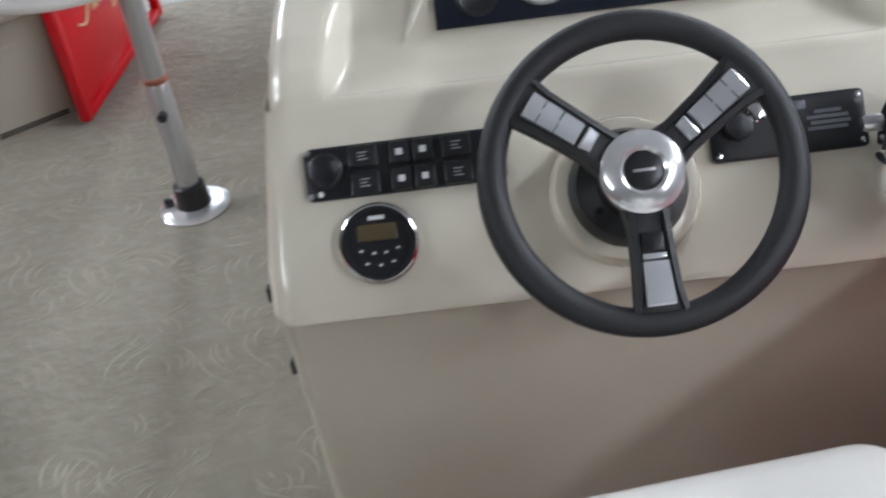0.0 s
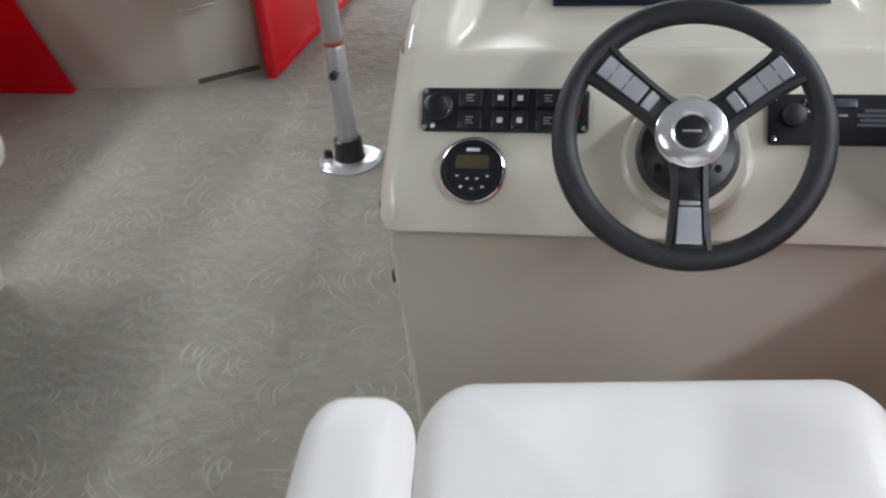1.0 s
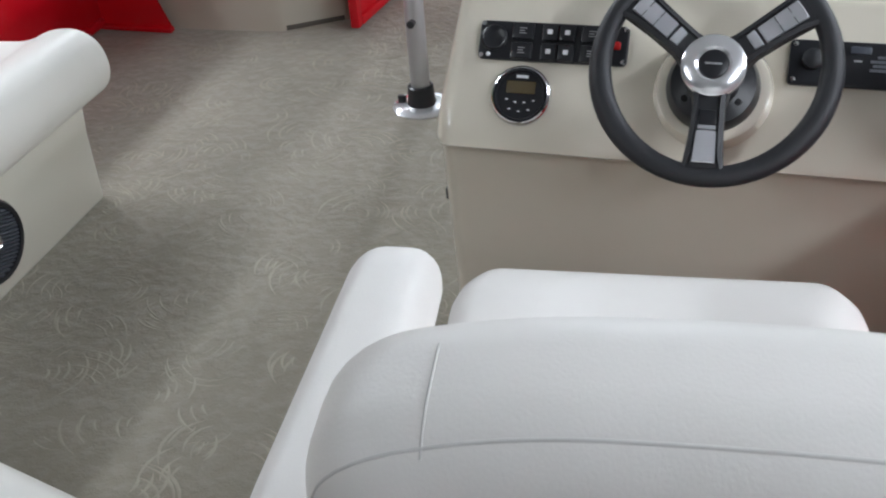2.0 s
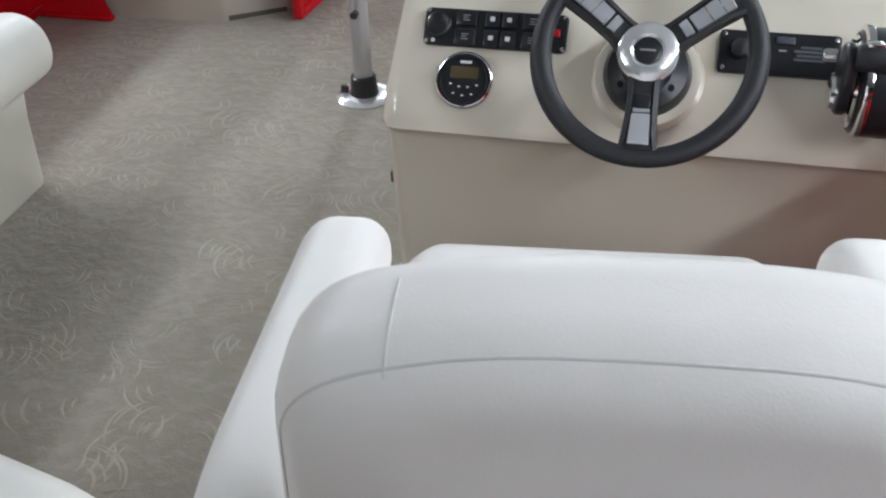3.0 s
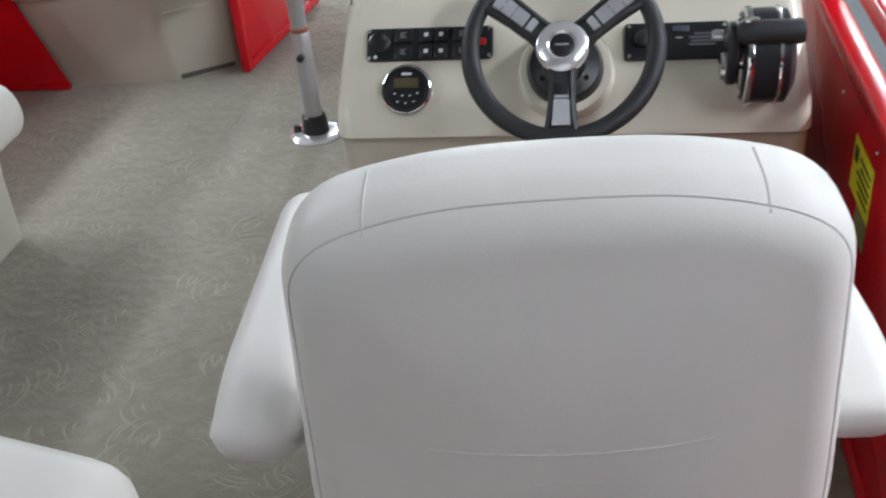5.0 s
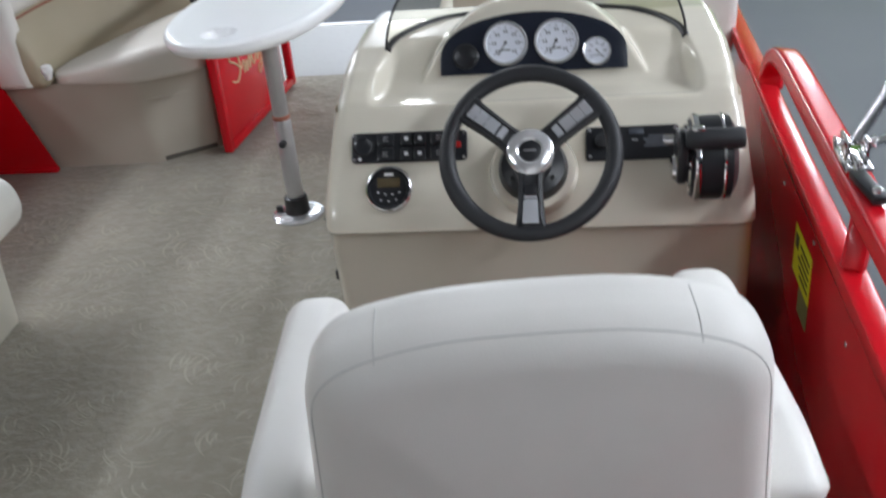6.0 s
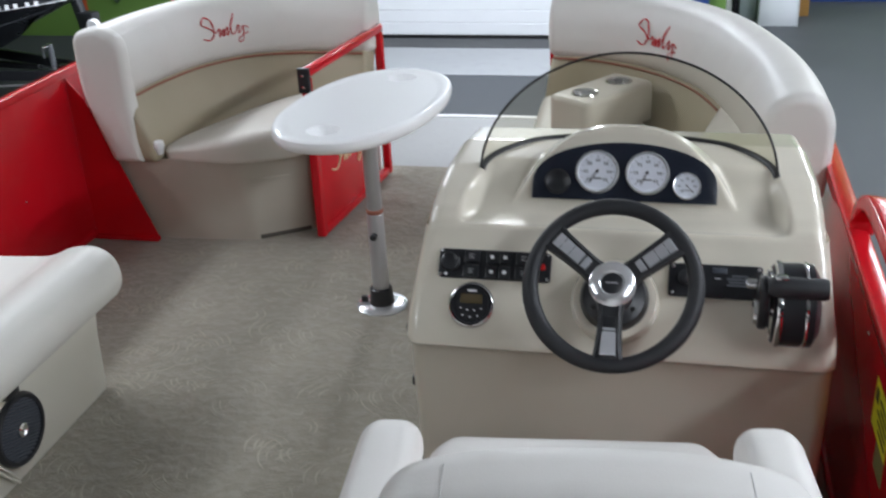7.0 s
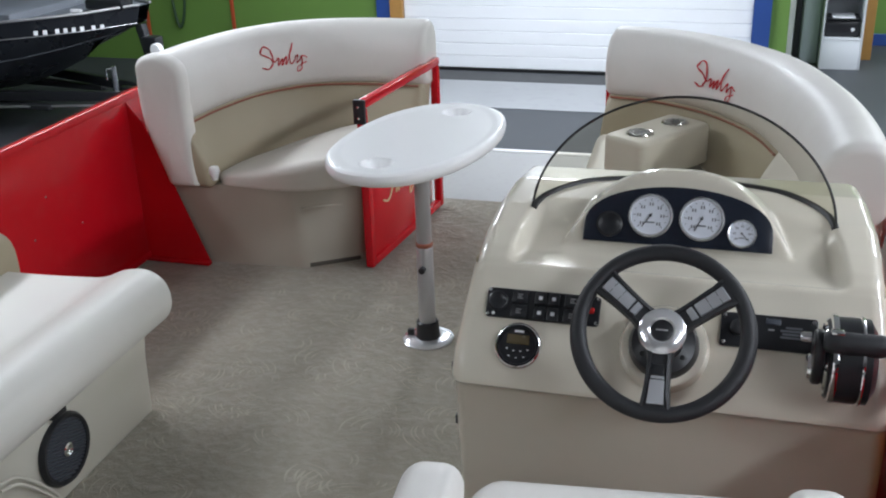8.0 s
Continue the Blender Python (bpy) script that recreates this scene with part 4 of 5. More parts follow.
            part("spoke_arm", bm, BLACK_SOFT, w, "dark grey spoke arm")
    part("hub_ring", lathe([(0.044, hub_z), (0.047, 0.0), (0.046, 0.012), (0.040, 0.017), (0.026, 0.0195), (0.022, 0.017), (0.021, 0.013), (0.0005, 0.013)], 40, m=wm), FLANGE, w, "chrome hub cover")
    part("hub_cap", lathe([(0.0215, 0.012), (0.021, 0.0175), (0.016, 0.0195), (0.0005, 0.020)], 32, m=wm), BLACK, w, "black centre cap")
    part("cap_mark", box((-0.012, -0.0016, 0.0192), (0.012, 0.0016, 0.0205), 0.0005, m=wm), POLE_GREY, w, "pale plain badge bar")
    # column boot down to the dash
    cm = wm @ pose(0, 0, 0)
    boot = part("column_boot", lathe([(0.030, -0.02), (0.034, -0.05), (0.040, -0.075), (0.064, -0.083), (0.071, -0.10), (0.074, -0.135)], 36, m=cm), BLACK, parent, "black steering column boot")
    for u in (40, 140, 215, 325):
        part("boot_screw", lathe([(0.006, -0.079), (0.0055, -0.0765), (0.0005, -0.0762)], 10, m=cm @ pose(0.049 * math.cos(radians(u)), 0.049 * math.sin(radians(u)), 0)), GASKET, boot, "recessed black screw")
    part("bezel", lathe([(0.076, -0.108), (0.086, -0.112), (0.092, -0.128), (0.094, -0.15)], 36, m=cm), GELCOAT, boot, "raised beige bezel round the column")


steering_wheel(console)


def throttle(parent):
    """Side-mounted control: a banded drum, a flat lever beside it and a cross grip on top."""
    m = Matrix.Translation((0.352, 0.035, 0.752)) @ pose(0, 0, 0, 0, 90, 0)
    body = part("throttle_control", lathe([(0.02, -0.046), (0.074, -0.044), (0.082, -0.036), (0.083, 0.0), (0.082, 0.032), (0.06, 0.044), (0.01, 0.046)], 48, m=m), BLACK, parent, "black throttle control with chrome trim")
    for a, b, r0 in ((-0.040, -0.026, 0.082), (0.012, 0.021, 0.0825)):
        part("trim_band", lathe([(r0, a), (r0 + 0.0045, a + 0.002), (r0 + 0.0055, (a + b) / 2), (r0 + 0.0045, b - 0.002), (r0, b)], 48, m=m), CHROME, body, "chrome trim band")
    part("side_plate", lathe([(0.070, -0.0455), (0.066, -0.050), (0.030, -0.0535), (0.001, -0.054)], 40, m=m), CHROME, body, "chrome side disc")
    # lever: a rounded flat arm in the upright plane left of the drum
    arm = round_loop([(-0.030, -0.052), (0.020, -0.060), (0.040, -0.010), (0.012, 0.058), (-0.036, 0.064), (-0.048, 0.020)], [0.026, 0.024, 0.03, 0.028, 0.026, 0.03], 6, 0.02)
    am = Matrix.Translation((0.281, 0.010, 0.768)) @ Matrix(((0, 0, 1, 0), (1, 0, 0, 0), (0, 1, 0, 0), (0, 0, 0, 1)))
    lever = part("lever", slab(arm, 0.020, 0.007, 0.002, am, seg=4), BLACK, body, "black flat lever arm")
    part("lever_hub", lathe([(0.026, 0.0), (0.024, 0.006), (0.016, 0.009), (0.0005, 0.010)], 28, m=Matrix.Translation((0.281, 0.020, 0.738)) @ pose(0, 0, 0, 0, -90, 0)), CHROME, lever, "chrome lever hub cap")
    grip = [(0.0005, -0.050), (0.015, -0.049), (0.0205, -0.042), (0.0215, -0.02), (0.0205, 0.01), (0.0215, 0.052), (0.019, 0.060), (0.0005, 0.062)]
    part("grip", lathe(grip, 28, m=Matrix.Translation((0.344, -0.024, 0.818)) @ pose(0, 0, 0, 0, 90, 0)), BLACK_SOFT, body, "black rubber throttle grip")
    part("trim_switch", box((0.306, -0.034, 0.836), (0.330, -0.016, 0.843), 0.003), CHROME, body, "small bright trim switch")
    part("neutral_button", lathe([(0.010, 0), (0.010, 0.016), (0.007, 0.021), (0.0005, 0.022)], 18, m=Matrix.Translation((0.281, 0.052, 0.785)) @ pose(0, 0, 0, 0, -90, 0)), BRUSHED, body, "metal lift button")


throttle(console)


# ---- captain's chair ----
def captain_chair():
    d = thing("captain_chair", "ivory vinyl captain's chair with armrests, on a pedestal at the wheel", "boat seat", (0.008, -0.75, 0), 6.3)
    loop = round_loop([(-0.235, -0.22), (0.235, -0.22), (0.270, 0.24), (0.275, 0.44), (0.235, 0.495), (-0.235, 0.495), (-0.275, 0.44), (-0.270, 0.24)], [0.05, 0.05, 0.08, 0.07, 0.06, 0.06, 0.07, 0.08])
    part("cushion", slab(loop, 0.15, 0.06, 0.015, pose(0, 0, 0.475), r2=0.03), VINYL, d)

    # backrest: its outline seen from behind, leaning back
    W, H = 0.226, 0.592

    def outline():
        return round_loop([(-W * 1.03, 0.10), (W * 1.03, 0.10), (W * 1.11, 0.20), (W * 1.07, 0.34), (W, H - 0.034), (W * 0.5, H - 0.004), (0, H), (-W * 0.5, H - 0.004), (-W, H - 0.034), (-W * 1.07, 0.34), (-W * 1.11, 0.20)],
                          [0.04, 0.04, 0.1, 0.2, 0.12, 0.2, 0.2, 0.2, 0.12, 0.2, 0.1], 8, 0.02)
    lean = Matrix.Translation((0.012, -0.147, 0.522)) @ pose(0, 0, 0, 95, 0, 0)
    shell = slab(outline(), 0.128, 0.050, 0.022, seg=9, r2=0.05)
    tree = BVHTree.FromBMesh(shell)
    bmesh.ops.transform(shell, matrix=lean, verts=shell.verts)
    back = part("backrest", shell, VINYL, d)
    # the seam round the back panel runs with wider corners than the edge
    ring = round_loop([(-W * 0.98, 0.115), (W * 0.98, 0.115), (W * 1.04, 0.22), (W * 0.97, H - 0.046), (W * 0.5, H - 0.013), (0, H - 0.009), (-W * 0.5, H - 0.013), (-W * 0.97, H - 0.046), (-W * 1.04, 0.22)], [0.05, 0.05, 0.1, 0.12, 0.1, 0.1, 0.1, 0.12, 0.1], 8, 0.012)
    seam = [tree.ray_cast(Vector((x, y, 0.5)), Vector((0, 0, -1)))[0] for x, y in ring]
    part("piping", tube([lean @ q for q in seam if q], 0.0011, 6, closed=True), SEAM, back, "fine stitched piping")
    for sx in (-1, 1):
        hits = [tree.ray_cast(Vector((sx * 0.152, 1.0, 0.045 + 0.0052 * k)), Vector((0, -1, 0)))[0] for k in range(14)]
        part("stitch_seam", tube([lean @ q for q in hits if q], 0.0009, 6), SEAM, back, "stitched seam")
    low = []
    for k in range(37):
        x = -0.12 + 0.24 * k / 36
        y = 0.348 + 0.004 * (x / 0.12) ** 2
        hit = tree.ray_cast(Vector((x, y, 0.5)), Vector((0, 0, -1)))[0]
        if hit:
            low.append(lean @ hit)
    part("lower_seam", tube(low, 0.0007, 6), SEAM, back, "stitched seam")
    for sx in (-1, 1):
        side = round_loop([(-0.252, 0.785), (-0.262, 0.83), (-0.17, 0.855), (0.20, 0.836), (0.254, 0.800), (0.248, 0.738), (0.02, 0.715), (-0.20, 0.754)], [0.05, 0.05, 0.1, 0.05, 0.04, 0.04, 0.1, 0.06], 7, 0.025)
        am = Matrix(((0, 0, 1, 0), (1, 0, 0, 0), (0, 1, 0, 0), (0, 0, 0, 1)))
        x0 = 0.236 if sx > 0 else -0.332
        arm = part("armrest", slab(side, 0.094, 0.034, 0.004, Matrix.Translation((x0, 0.0, 0)) @ am, seg=6), VINYL, d)
        part("pivot", lathe([(0.03, 0), (0.03, 0.02), (0.02, 0.03)], 18, m=Matrix.Translation((sx * 0.215, -0.16, 0.76)) @ pose(0, 0, 0, 0, 90 * sx, 0)), BLACK, arm, "black pivot boss")
    part("pedestal", lathe([(0.19, 0.0), (0.19, 0.012), (0.07, 0.03), (0.05, 0.05), (0.045, 0.42), (0.1, 0.45), (0.16, 0.475)], 32), BRUSHED, d, "aluminium pedestal")
    return d


captain_chair()


# ---- side lounge and rear cushion ----
def side_lounge():
    d = thing("side_lounge", "ivory vinyl side lounge with rolled edge on a moulded base", "boat seat")
    x0, y1, y0 = -1.62, 0.62, -0.10
    out = round_loop([(-2.22, y0), (-1.62, y0), (-1.62, y1), (-2.22, y1)], [0.02, 0.16, 0.015, 0.015], 6, 0.05)
    bm = bmesh.new()
    skin(bm, [[(x, y, z) for x, y in lp] for lp, z in ((inset(out, 0.004), 0.0), (out, 0.02), (inset(out, -0.006), 0.2), (inset(out, -0.02), 0.33), (inset(out, 0.01), 0.34))])
    part("base", bm, IVORY_BASE, d)
    prof = [(-2.20, 0.345), (-1.585, 0.302), (-1.535, 0.325), (-1.512, 0.385), (-1.53, 0.452), (-1.585, 0.484), (-1.67, 0.476), (-1.745, 0.436), (-1.95, 0.424), (-2.20, 0.420)]
    prof = round_loop(prof, [0.02, 0.02, 0.035, 0.05, 0.05, 0.05, 0.05, 0.06, 0.1, 0.02], 6, 0.03)
    bm = bmesh.new()
    ys = [(-0.35, 0.9), (-0.33, 1.0), (0.0, 1.0), (0.3, 1.0), (0.60, 1.0), (0.645, 1.0), (0.66, 0.985), (0.668, 0.95), (0.672, 0.6)]
    cx, cz = -1.85, 0.405
    skin(bm, [[(cx + (x - cx) * (0.5 + f / 2) if f < 1 else x, y, cz + (z - cz) * f) for x, z in prof] for y, f in ys])
    part("cushion", bm, VINYL_LOUNGE, d)
    bm = slab(round_loop([(0.75, 0.36), (0.75, 0.52), (0.60, 0.60), (-0.5, 0.62), (-0.5, 0.36)], [0.03, 0.08, 0.05, 0.05, 0.02]), 0.12, 0.04, 0.01)
    bmesh.ops.transform(bm, matrix=Matrix(((0, 0, 1, -2.235), (1, 0, 0, 0), (0, 1, 0, 0), (0, 0, 0, 1))), verts=bm.verts)
    part("backrest", bm, TAN, d, "tan vinyl backrest")
    # loudspeaker with a slatted round grille
    m = Matrix.Translation((-1.612, 0.168, 0.153)) @ pose(0, 0, 0, 0, 90, 0) @ Matrix.Scale(1.06, 4)
    sp = part("loudspeaker", lathe([(0.100, 0.0), (0.100, 0.008), (0.094, 0.016), (0.084, 0.014), (0.083, 0.006), (0.0005, 0.006)], 44, m=m), BLACK, d, "round black loudspeaker grille")
    for k in range(-9, 10):
        y = k * 0.0087
        hw = math.sqrt(max(0.0, 0.083 ** 2 - y * y))
        part("slat", box((-hw, y - 0.0026, 0.005), (hw, y + 0.0026, 0.0125), 0.001, seg=1, m=m @ pose(0, 0, 0, 0, 0, 68)), SLAT, sp)
    part("tweeter", lathe([(0.019, 0.010), (0.019, 0.018), (0.014, 0.021), (0.008, 0.016), (0.0005, 0.019)], 24, m=m), CHROME, sp, "small chrome tweeter dome")
    part("seat_catch", box((-1.612, 0.128, 0.268), (-1.585, 0.186, 0.306), 0.006), BLACK, d, "black plastic seat catch")
    for k in range(2):
        pts = smooth_path([(-1.606, -0.09, 0.215 - 0.02 * k), (-1.606, -0.03, 0.196 - 0.022 * k), (-1.606, 0.03, 0.140 - 0.022 * k), (-1.606, 0.085, 0.072 - 0.022 * k), (-1.606, 0.115, 0.024 - 0.010 * k)], 5)
        part("moulded_rib", tube(pts, 0.005, 8), IVORY_BASE, d)


side_lounge()


def rear_lounge():
    d = thing("rear_lounge", "ivory vinyl rear lounge cushion on a moulded base", "boat seat")
    loop = round_loop([(-0.560, -0.725), (-0.93, -0.640), (-2.18, -0.58), (-2.18, -2.3), (-0.60, -2.3)], [0.10, 0.05, 0.05, 0.05, 0.05])
    part("cushion", slab(loop, 0.15, 0.055, 0.01, pose(0, 0, 0.335), r2=0.02), VINYL_LOUNGE, d)
    bl = inset(loop, 0.05)
    bm = bmesh.new()
    skin(bm, [[(x, y, z) for x, y in lp] for lp, z in ((inset(bl, 0.03), 0.0), (bl, 0.2), (bl, 0.34))])
    part("base", bm, BASE_SHELL, d)


rear_lounge()


# ---- small things on the right fence ----
def warning_label():
    d = thing("warning_label", "yellow warning label stuck on the red fence", "label", (RIGHT + 0.0115, 0.0, 0.0))
    def quad(y0, z0, y1, z1, x, mat, name):
        part(name, box((x - 0.0012, y0, z0), (x, y1, z1), 0.0), mat, d, smooth=False)
    quad(-0.055, 0.455, 0.10, 0.565, 0, YELLOW, "yellow_field")
    quad(-0.055, 0.395, 0.03, 0.455, 0, OLIVE, "grey_field")
    for k in range(5):
        quad(-0.045 + 0.004 * (k % 2), 0.475 + 0.016 * k, 0.03 + 0.012 * (k % 3), 0.480 + 0.016 * k, -0.0013, INK, "print_bar")
    quad(0.06, 0.52, 0.085, 0.55, -0.0013, INK, "print_symbol")


warning_label()


def canopy_fitting():
    d = thing("canopy_bracket", "chrome canopy hinge bracket on the red grab rail", "bracket", (RIGHT + 0.04, -0.14, 0.816))
    part("foot", box((-0.024, -0.05, 0.0), (0.024, 0.05, 0.010), 0.004), CHROME, d)
    part("ear", box((-0.020, -0.028, 0.010), (-0.013, 0.028, 0.05), 0.003), CHROME, d)
    part("ear", box((0.013, -0.028, 0.010), (0.020, 0.028, 0.05), 0.003), CHROME, d)
    part("pin", lathe([(0.007, -0.036), (0.011, -0.034), (0.007, -0.028), (0.007, 0.028), (0.011, 0.034), (0.004, 0.04)], 14, m=pose(0, 0, 0.038, 0, 90, 0)), CHROME, d)
    part("tube_end", tube([(0.0, 0.0, 0.038), (0.05, 0.03, 0.11), (0.08, 0.05, 0.22)], 0.010, 12), BRUSHED, d, "bright canopy tube")
    e = thing("strap_clip", "black plastic strap clip lying on the red rail", "clip", (RIGHT + 0.04, -0.25, 0.8135), -82)
    part("body", box((-0.055, -0.014, 0.0), (0.055, 0.014, 0.016), 0.005), BLACK, e)
    part("hook", tube(smooth_path([(-0.05, 0, 0.010), (-0.085, 0.006, 0.016), (-0.105, 0.0, 0.028), (-0.09, -0.008, 0.032)], 5), 0.004, 8), CHROME, e, "bright wire hook")
    part("bolt", lathe([(0.010, 0.016), (0.010, 0.021), (0.004, 0.024)], 12, m=pose(0.035, 0, 0)), CHROME, e)
    f = thing("mooring_cleat", "bright chrome mooring fitting on the outer fence", "cleat", (RIGHT + 0.19, 0.02, 0.83), 10)
    part("stem", lathe([(0.008, -0.06), (0.008, 0.02), (0.014, 0.028), (0.012, 0.045), (0.002, 0.05)], 14), CHROME, f)
    part("bar", tube([(-0.17, -0.03, -0.055), (0.0, 0.0, -0.03), (0.12, 0.05, -0.01)], 0.008, 10), CHROME, f)


canopy_fitting()


# ---- far things in the showroom ----
def fishing_boat():
    d = thing("fishing_boat", "charcoal aluminium fishing boat with a grey deck on a trailer", "boat", (-4.85, 6.0, -0.03), 174)
    # local x runs aft from the bow
    bm = bmesh.new()
    rows = []
    for k in range(15):
        t = k / 14
        x = t * 5.0
        w = 0.95 * math.sin(min(1.0, t * 2.1 + 0.02) * math.pi / 2) ** 0.75
        sheer = 0.34 - 0.20 * min(1, t * 1.6) ** 0.8
        keel = -0.58 + 0.40 * (1 - min(1.0, t * 2.6)) ** 2
        rows.append([(x + 0.0, -w, sheer), (x + 0.06, -w * 0.93, sheer - 0.16), (x + 0.55 * (1 - t), -w * 0.72, keel + 0.17), (x + 0.75 * (1 - t), 0, keel),
                     (x + 0.55 * (1 - t), w * 0.72, keel + 0.17), (x + 0.06, w * 0.93, sheer - 0.16), (x, w, sheer)])
    skin(bm, rows, closed=False)
    bm.faces.new([v for v in bm.verts][-7:])
    part("hull", bm, HULL, d, angle=25)
    bm = bmesh.new()
    skin(bm, [[(r[0][0] + 0.02, r[0][1] * 0.97, r[0][2] - 0.015), (r[6][0] + 0.02, r[6][1] * 0.97, r[6][2] - 0.015)] for r in rows], closed=False)
    part("deck", bm, HULL_GREY, d, "grey carpeted deck")
    for sgn in (-1, 1):
        part("gunwale", tube([(r[0][0], sgn * abs(r[0][1]), r[0][2]) for r in rows], 0.013, 8), POLE_GREY, d, "grey gunwale edge")
        part("strake", tube([Vector(r[1]) * 1.0 if sgn < 0 else Vector(r[5]) for r in rows], 0.006, 6), POLE_GREY, d, "bright hull strake")
        part("chine_strip", tube([Vector(r[2 if sgn < 0 else 4]).lerp(Vector(r[1 if sgn < 0 else 5]), 0.45) for r in rows], 0.005, 6), HULL_GREY, d, "dull chine strip")
    part("console", box((0.95, -0.6, 0.12), (1.7, 0.6, 0.315), 0.03), HULL_GREY, d, "grey console")
    part("console_hatch", box((1.72, -0.5, 0.2), (1.76, 0.5, 0.36), 0.01), BLACK, d)
    part("trolling_motor", tube([(0.62, 0.12, 0.40), (0.3, 0.10, 0.43), (-0.02, 0.08, 0.42)], [0.03, 0.05, 0.03], 10), BLACK, d, "black trolling motor")
    part("motor_mount", box((0.10, 0.02, 0.30), (0.50, 0.18, 0.385), 0.02), BLACK, d)
    part("cleat", box((0.55, 0.15, 0.25), (0.66, 0.19, 0.30), 0.01), WHITE_PLASTIC, d, "small white fitting")
    # registration as plain bars
    for x, wd in ((0.24, 0.055), (0.30, 0.055), (0.38, 0.055), (0.44, 0.055), (0.50, 0.055), (0.56, 0.055), (0.65, 0.06), (0.72, 0.06)):
        t = x / 5.0
        w = 0.95 * math.sin(min(1.0, t * 2.1 + 0.02) * math.pi / 2) ** 0.75
        t2 = (x + wd) / 5.0
        w2 = 0.95 * math.sin(min(1.0, t2 * 2.1 + 0.02) * math.pi / 2) ** 0.75
        yaw = math.degrees(math.atan2(w2 - w, wd))
        part("registration_bar", box((0.0, -0.004, -0.020), (wd * 0.58, 0.004, 0.018), 0, m=Matrix.Translation((x, w * 0.97 + 0.012, 0.195 - 0.25 * t)) @ pose(0, 0, 0, 14, 0, yaw)), LEGEND, d, smooth=False)
    tr = thing("boat_trailer", "black boat trailer with a winch post and tongue jack", "trailer", (-4.85, 6.0, FLOOR), 174)
    for sgn in (-1, 1):
        part("side_rail", rail_tube((0.1, 0.1 * sgn, 0.36), (2.2, 0.62 * sgn, 0.36), 0.06, 0.09), BLACK, tr)
        part("bunk", rail_tube((0.9, 0.36 * sgn, 0.27), (4.5, 0.5 * sgn, 0.27), 0.09, 0.05), BLACK_SOFT, tr)
        part("rail_edge", tube([(0.42, 0.24 * sgn, 0.29), (2.25, 0.68 * sgn, 0.25), (4.6, 0.68 * sgn, 0.25)], 0.011, 8), POLE_GREY, tr, "bright edge strip")
        part("rear_rail", rail_tube((2.2, 0.62 * sgn, 0.36), (4.6, 0.62 * sgn, 0.36), 0.06, 0.09), BLACK, tr)
        wheel = part("wheel", lathe([(0.12, -0.09), (0.29, -0.09), (0.31, -0.06), (0.31, 0.06), (0.29, 0.09), (0.12, 0.09)], 28, m=pose(3.1, 0.82 * sgn, 0.31, 90, 0, 0)), BLACK_SOFT, tr, "black rubber tyre")
        part("rim", lathe([(0.16, -0.07), (0.13, -0.095), (0.02, -0.095), (0.02, 0.095), (0.13, 0.095), (0.16, 0.07)], 24, m=pose(3.1, 0.82 * sgn, 0.31, 90, 0, 0)), WHITE_PLASTIC, wheel, "white steel rim")
        part("fender", tube([(3.1 + 0.38 * math.cos(u), 0.82 * sgn, 0.33 + 0.36 * math.sin(u)) for u in [math.pi * k / 10 for k in range(11)]], 0.05, 6), BLACK, tr, "black fender")
    part("tongue", rail_tube((-0.9, 0, 0.36), (0.4, 0, 0.36), 0.08, 0.1), BLACK, tr)
    part("winch_post", rail_tube((-0.05, 0, 0.4), (0.08, 0, 0.98), 0.08, 0.08), BLACK, tr)
    part("winch", box((-0.10, -0.06, 0.74), (0.06, 0.06, 0.88), 0.02), BLACK, tr)
    part("winch_spool", lathe([(0.05, -0.03), (0.058, -0.02), (0.058, 0.02), (0.05, 0.03)], 24, m=pose(-0.12, 0.08, 0.78, 90, 0, 0)), WHITE_PLASTIC, tr, "white winch reel")
    jack = part("tongue_jack", tube([(0.35, 0.12, 0.02), (0.35, 0.12, 0.62)], 0.028, 12), BRUSHED, tr, "bright tongue jack")
    part("jack_crank", tube([(0.35, 0.12, 0.60), (0.35, 0.22, 0.61), (0.35, 0.22, 0.52)], 0.009, 8), BRUSHED, jack)
    part("jack_foot", lathe([(0.07, 0.0), (0.07, 0.012), (0.03, 0.03)], 18, m=pose(0.35, 0.12, 0)), BRUSHED, jack)


fishing_boat()


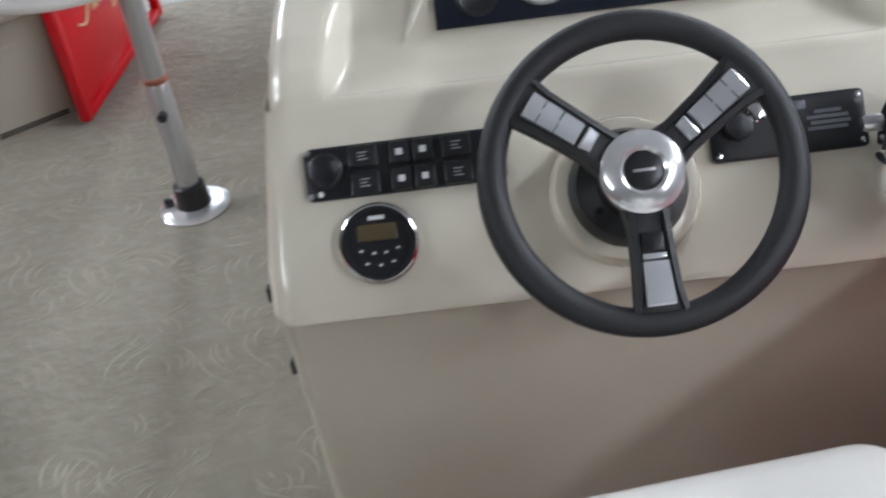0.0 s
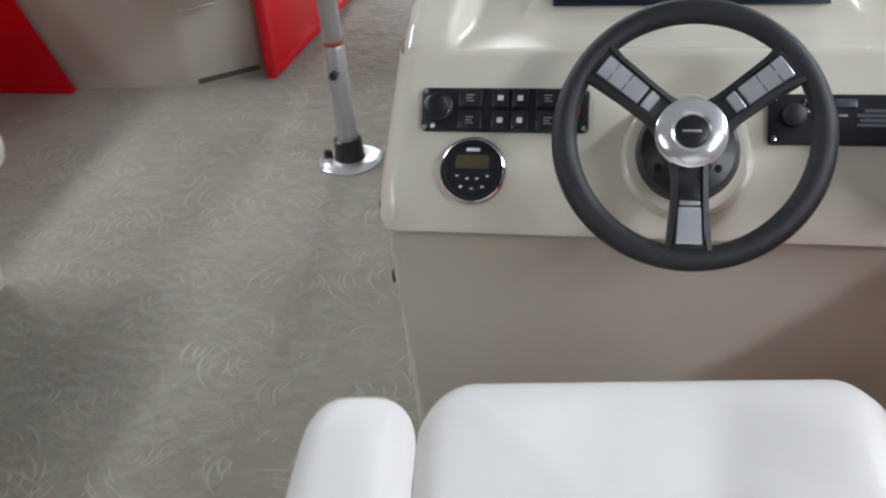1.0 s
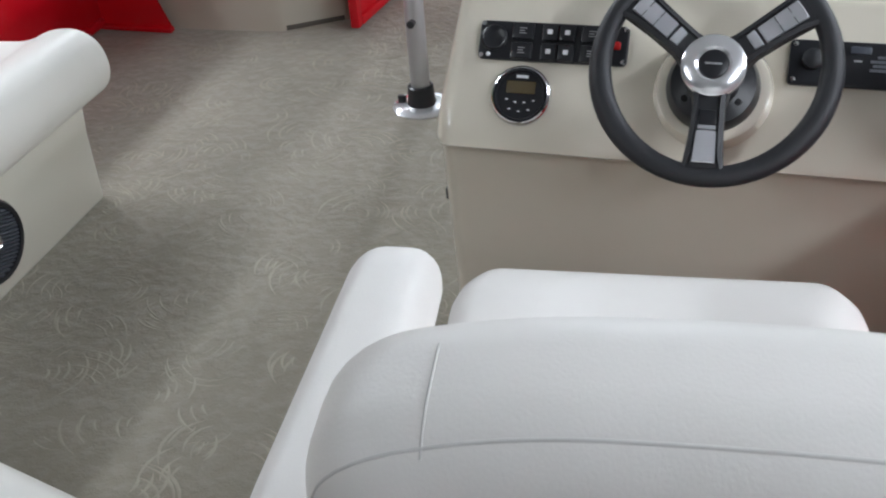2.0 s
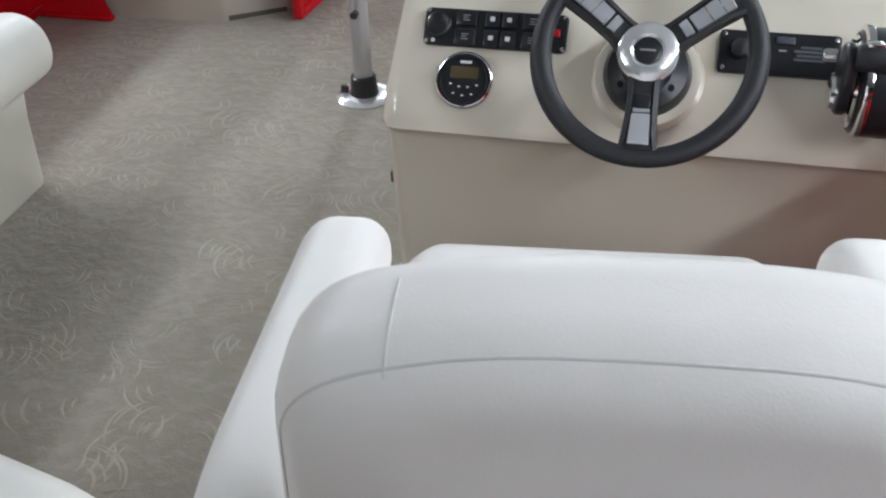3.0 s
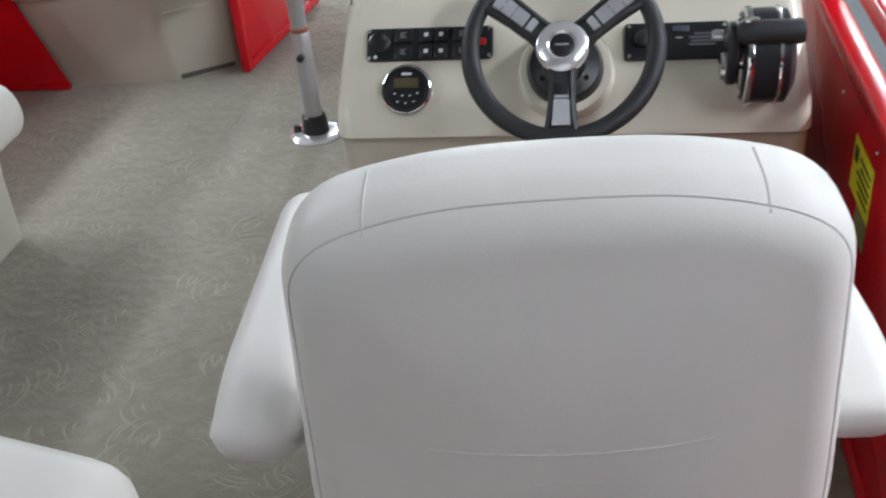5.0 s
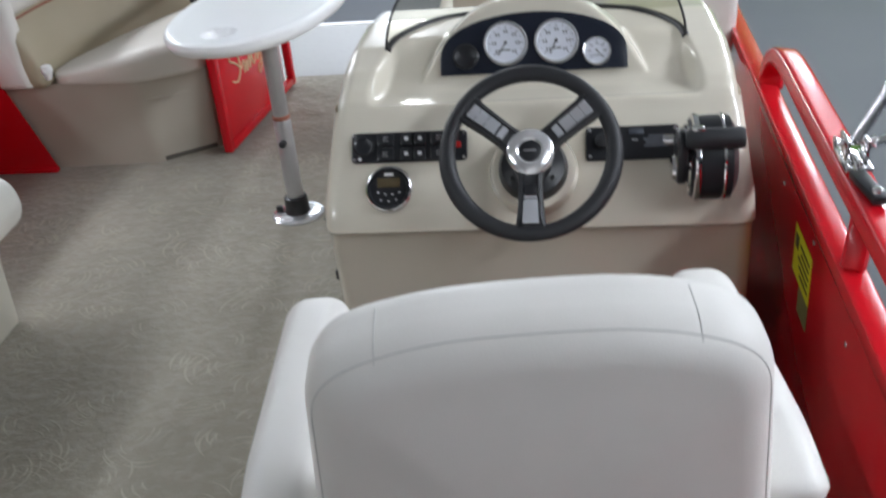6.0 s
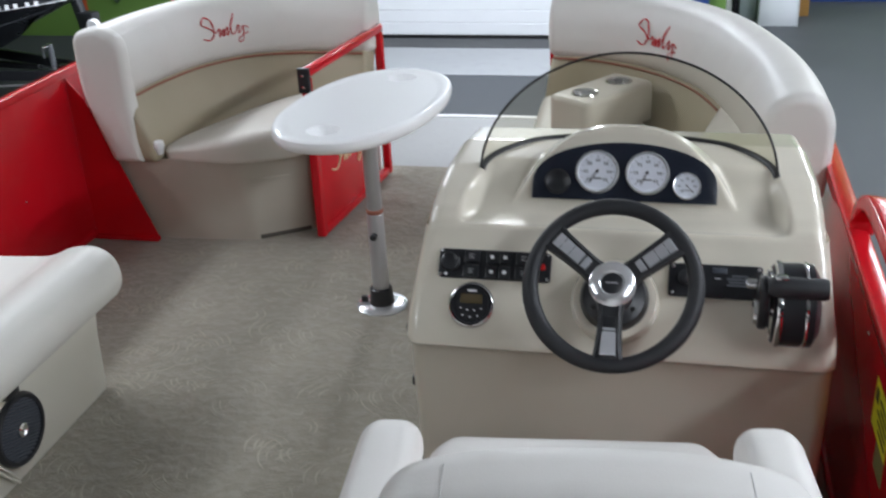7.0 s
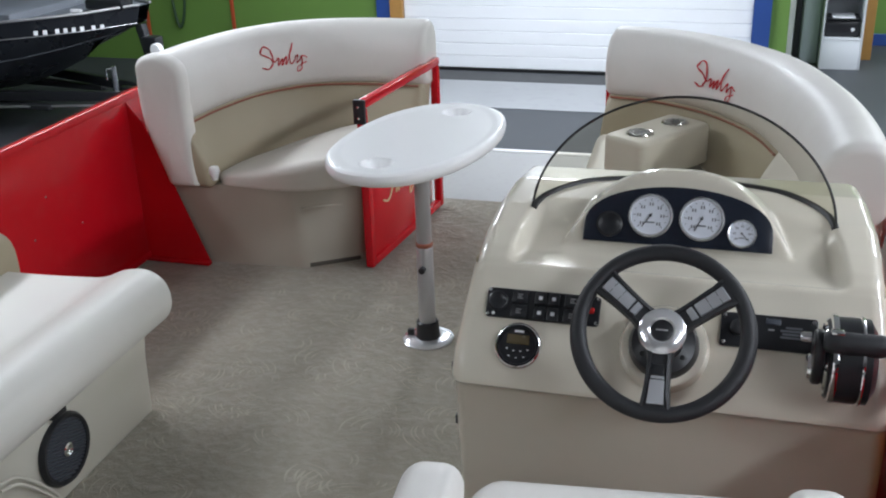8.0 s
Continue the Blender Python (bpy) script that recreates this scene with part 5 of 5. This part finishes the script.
def open_locker():
    d = thing("storage_locker", "tall grey locker with its door ajar beside the green wall", "locker", (0.705, 9.58, FLOOR))
    part("carcass", box((0.0, 0.0, 0.0), (0.19, 0.45, 2.3), 0.01), CAB_GREY, d)
    part("door", box((0.012, -0.022, 0.03), (0.178, -0.002, 2.27), 0.006), CAB_GREY, d)
    part("handle", box((0.05, -0.045, 1.05), (0.065, -0.02, 1.25), 0.004), BLACK, d, "dark pull handle")
    # shade in the open gap beside the locker, put in as a black strip
    part("gap_shade", box((-0.07, -0.02, 0.0), (-0.01, 0.05, 2.3), 0.004), BLACK, d, "black strip for the shaded door gap")
    part("white_frame", box((-0.16, -0.02, 0.0), (-0.075, 0.04, 2.3), 0.004), WHITE_PLASTIC, d, "white upright casing")
    e = thing("open_shelf", "white laminate open shelf unit holding a black printer", "shelf", (0.90, 9.33, FLOOR))
    part("side", box((0, 0, 0), (0.02, 0.6, 2.2), 0.002), CAB_WHITE, e)
    part("side", box((0.38, 0, 0), (0.40, 0.6, 2.2), 0.002), CAB_WHITE, e)
    part("back", box((0.021, 0.585, 0), (0.379, 0.6, 2.2), 0.002), CAB_WHITE, e)
    for z in (0.30, 0.78, 1.25, 1.7):
        part("shelf", box((0.021, 0, z), (0.379, 0.584, z + 0.02), 0.002), CAB_WHITE, e)
    part("front_panel", box((0.021, 0.004, 0.0), (0.379, 0.02, 0.299), 0.002), CAB_WHITE, e)
    p = thing("printer", "black desktop printer on the white shelf", "printer", (1.10, 9.55, FLOOR + 0.32))
    part("body", box((-0.17, -0.14, 0.0), (0.17, 0.14, 0.16), 0.02), BLACK, p)
    part("lid", box((-0.165, -0.12, 0.162), (0.165, 0.13, 0.20), 0.015), BLACK_SOFT, p)
    part("paper", box((-0.11, -0.18, 0.20), (0.11, 0.06, 0.212), 0.002), LEGEND, p, "white sheets of paper")
    part("badge", lathe([(0.02, 0), (0.02, 0.004), (0.001, 0.005)], 16, m=pose(0.10, -0.14, 0.08, 90, 0, 0)), LEGEND, p)
    tr = thing("door_casing", "orange oak upright casing beside the shelf", "trim", (1.33, 9.80, FLOOR), kind="structure")
    part("board", box((0, 0, 0), (0.12, 0.06, 2.4), 0.008), OAK, tr)


open_locker()


def straps():
    d = thing("hanging_strap", "orange strap hanging on the green wall", "strap", (-6.55, DOOR_Y - 0.05, 0), group="hanging straps")
    part("webbing", box((-0.022, -0.006, -0.75), (0.022, 0.006, 1.6), 0.002), ORANGE, d)
    copy_thing(d, pose(-5.45, DOOR_Y - 0.05, 0.2))
    h = thing("hanging_hose", "dark green hose hanging on the wall", "hose", (-6.2, DOOR_Y - 0.05, 0))
    part("hose", tube(smooth_path([(0, 0, 1.5), (0.02, 0, 0.6), (0.0, 0, -0.1), (0.06, 0, -0.45), (0.16, 0, -0.1), (0.14, 0, 0.8)], 6), 0.016, 8), DARK_GREEN, h)


straps()


# ---- relief in the carpet: clusters of nested curls ----
def carpet_curls():
    rnd = random.Random(11)
    bm = bmesh.new()
    for k in range(1100):
        cx, cy = rnd.uniform(-2.1, 0.5), rnd.uniform(-1.3, 2.6)
        turn, span = rnd.uniform(0, 2 * math.pi), rnd.uniform(0.7, 1.7)
        r0, wide = rnd.uniform(0.028, 0.075), rnd.uniform(0.0024, 0.0044)
        for j in range(rnd.randint(2, 4)):
            r = r0 + j * rnd.uniform(0.017, 0.028)
            a0 = turn + rnd.uniform(-0.25, 0.25)
            sp = span * rnd.uniform(0.5, 1.0)
            last = None
            for i in range(9):
                f = i / 8
                a = a0 + (f - 0.5) * sp
                grow = 1 + 0.25 * f
                w = wide * math.sin(math.pi * (0.06 + 0.88 * f))
                c, sn = math.cos(a), math.sin(a)
                row = [bm.verts.new((cx + (r * grow + o) * c, cy + (r * grow + o) * sn * 0.8, z)) for o, z in ((-w, 0.0003), (0, 0.0003 + 0.0010 * math.sin(math.pi * f) + 0.0003), (w, 0.0003))]
                if last:
                    bm.faces.new((last[0], last[1], row[1], row[0]))
                    bm.faces.new((last[1], last[2], row[2], row[1]))
                last = row
    bmesh.ops.recalc_face_normals(bm, faces=bm.faces)
    return part("carpet_curls", bm, CURL, CARPET_DECK, "paler embossed curls in the carpet")


carpet_curls()
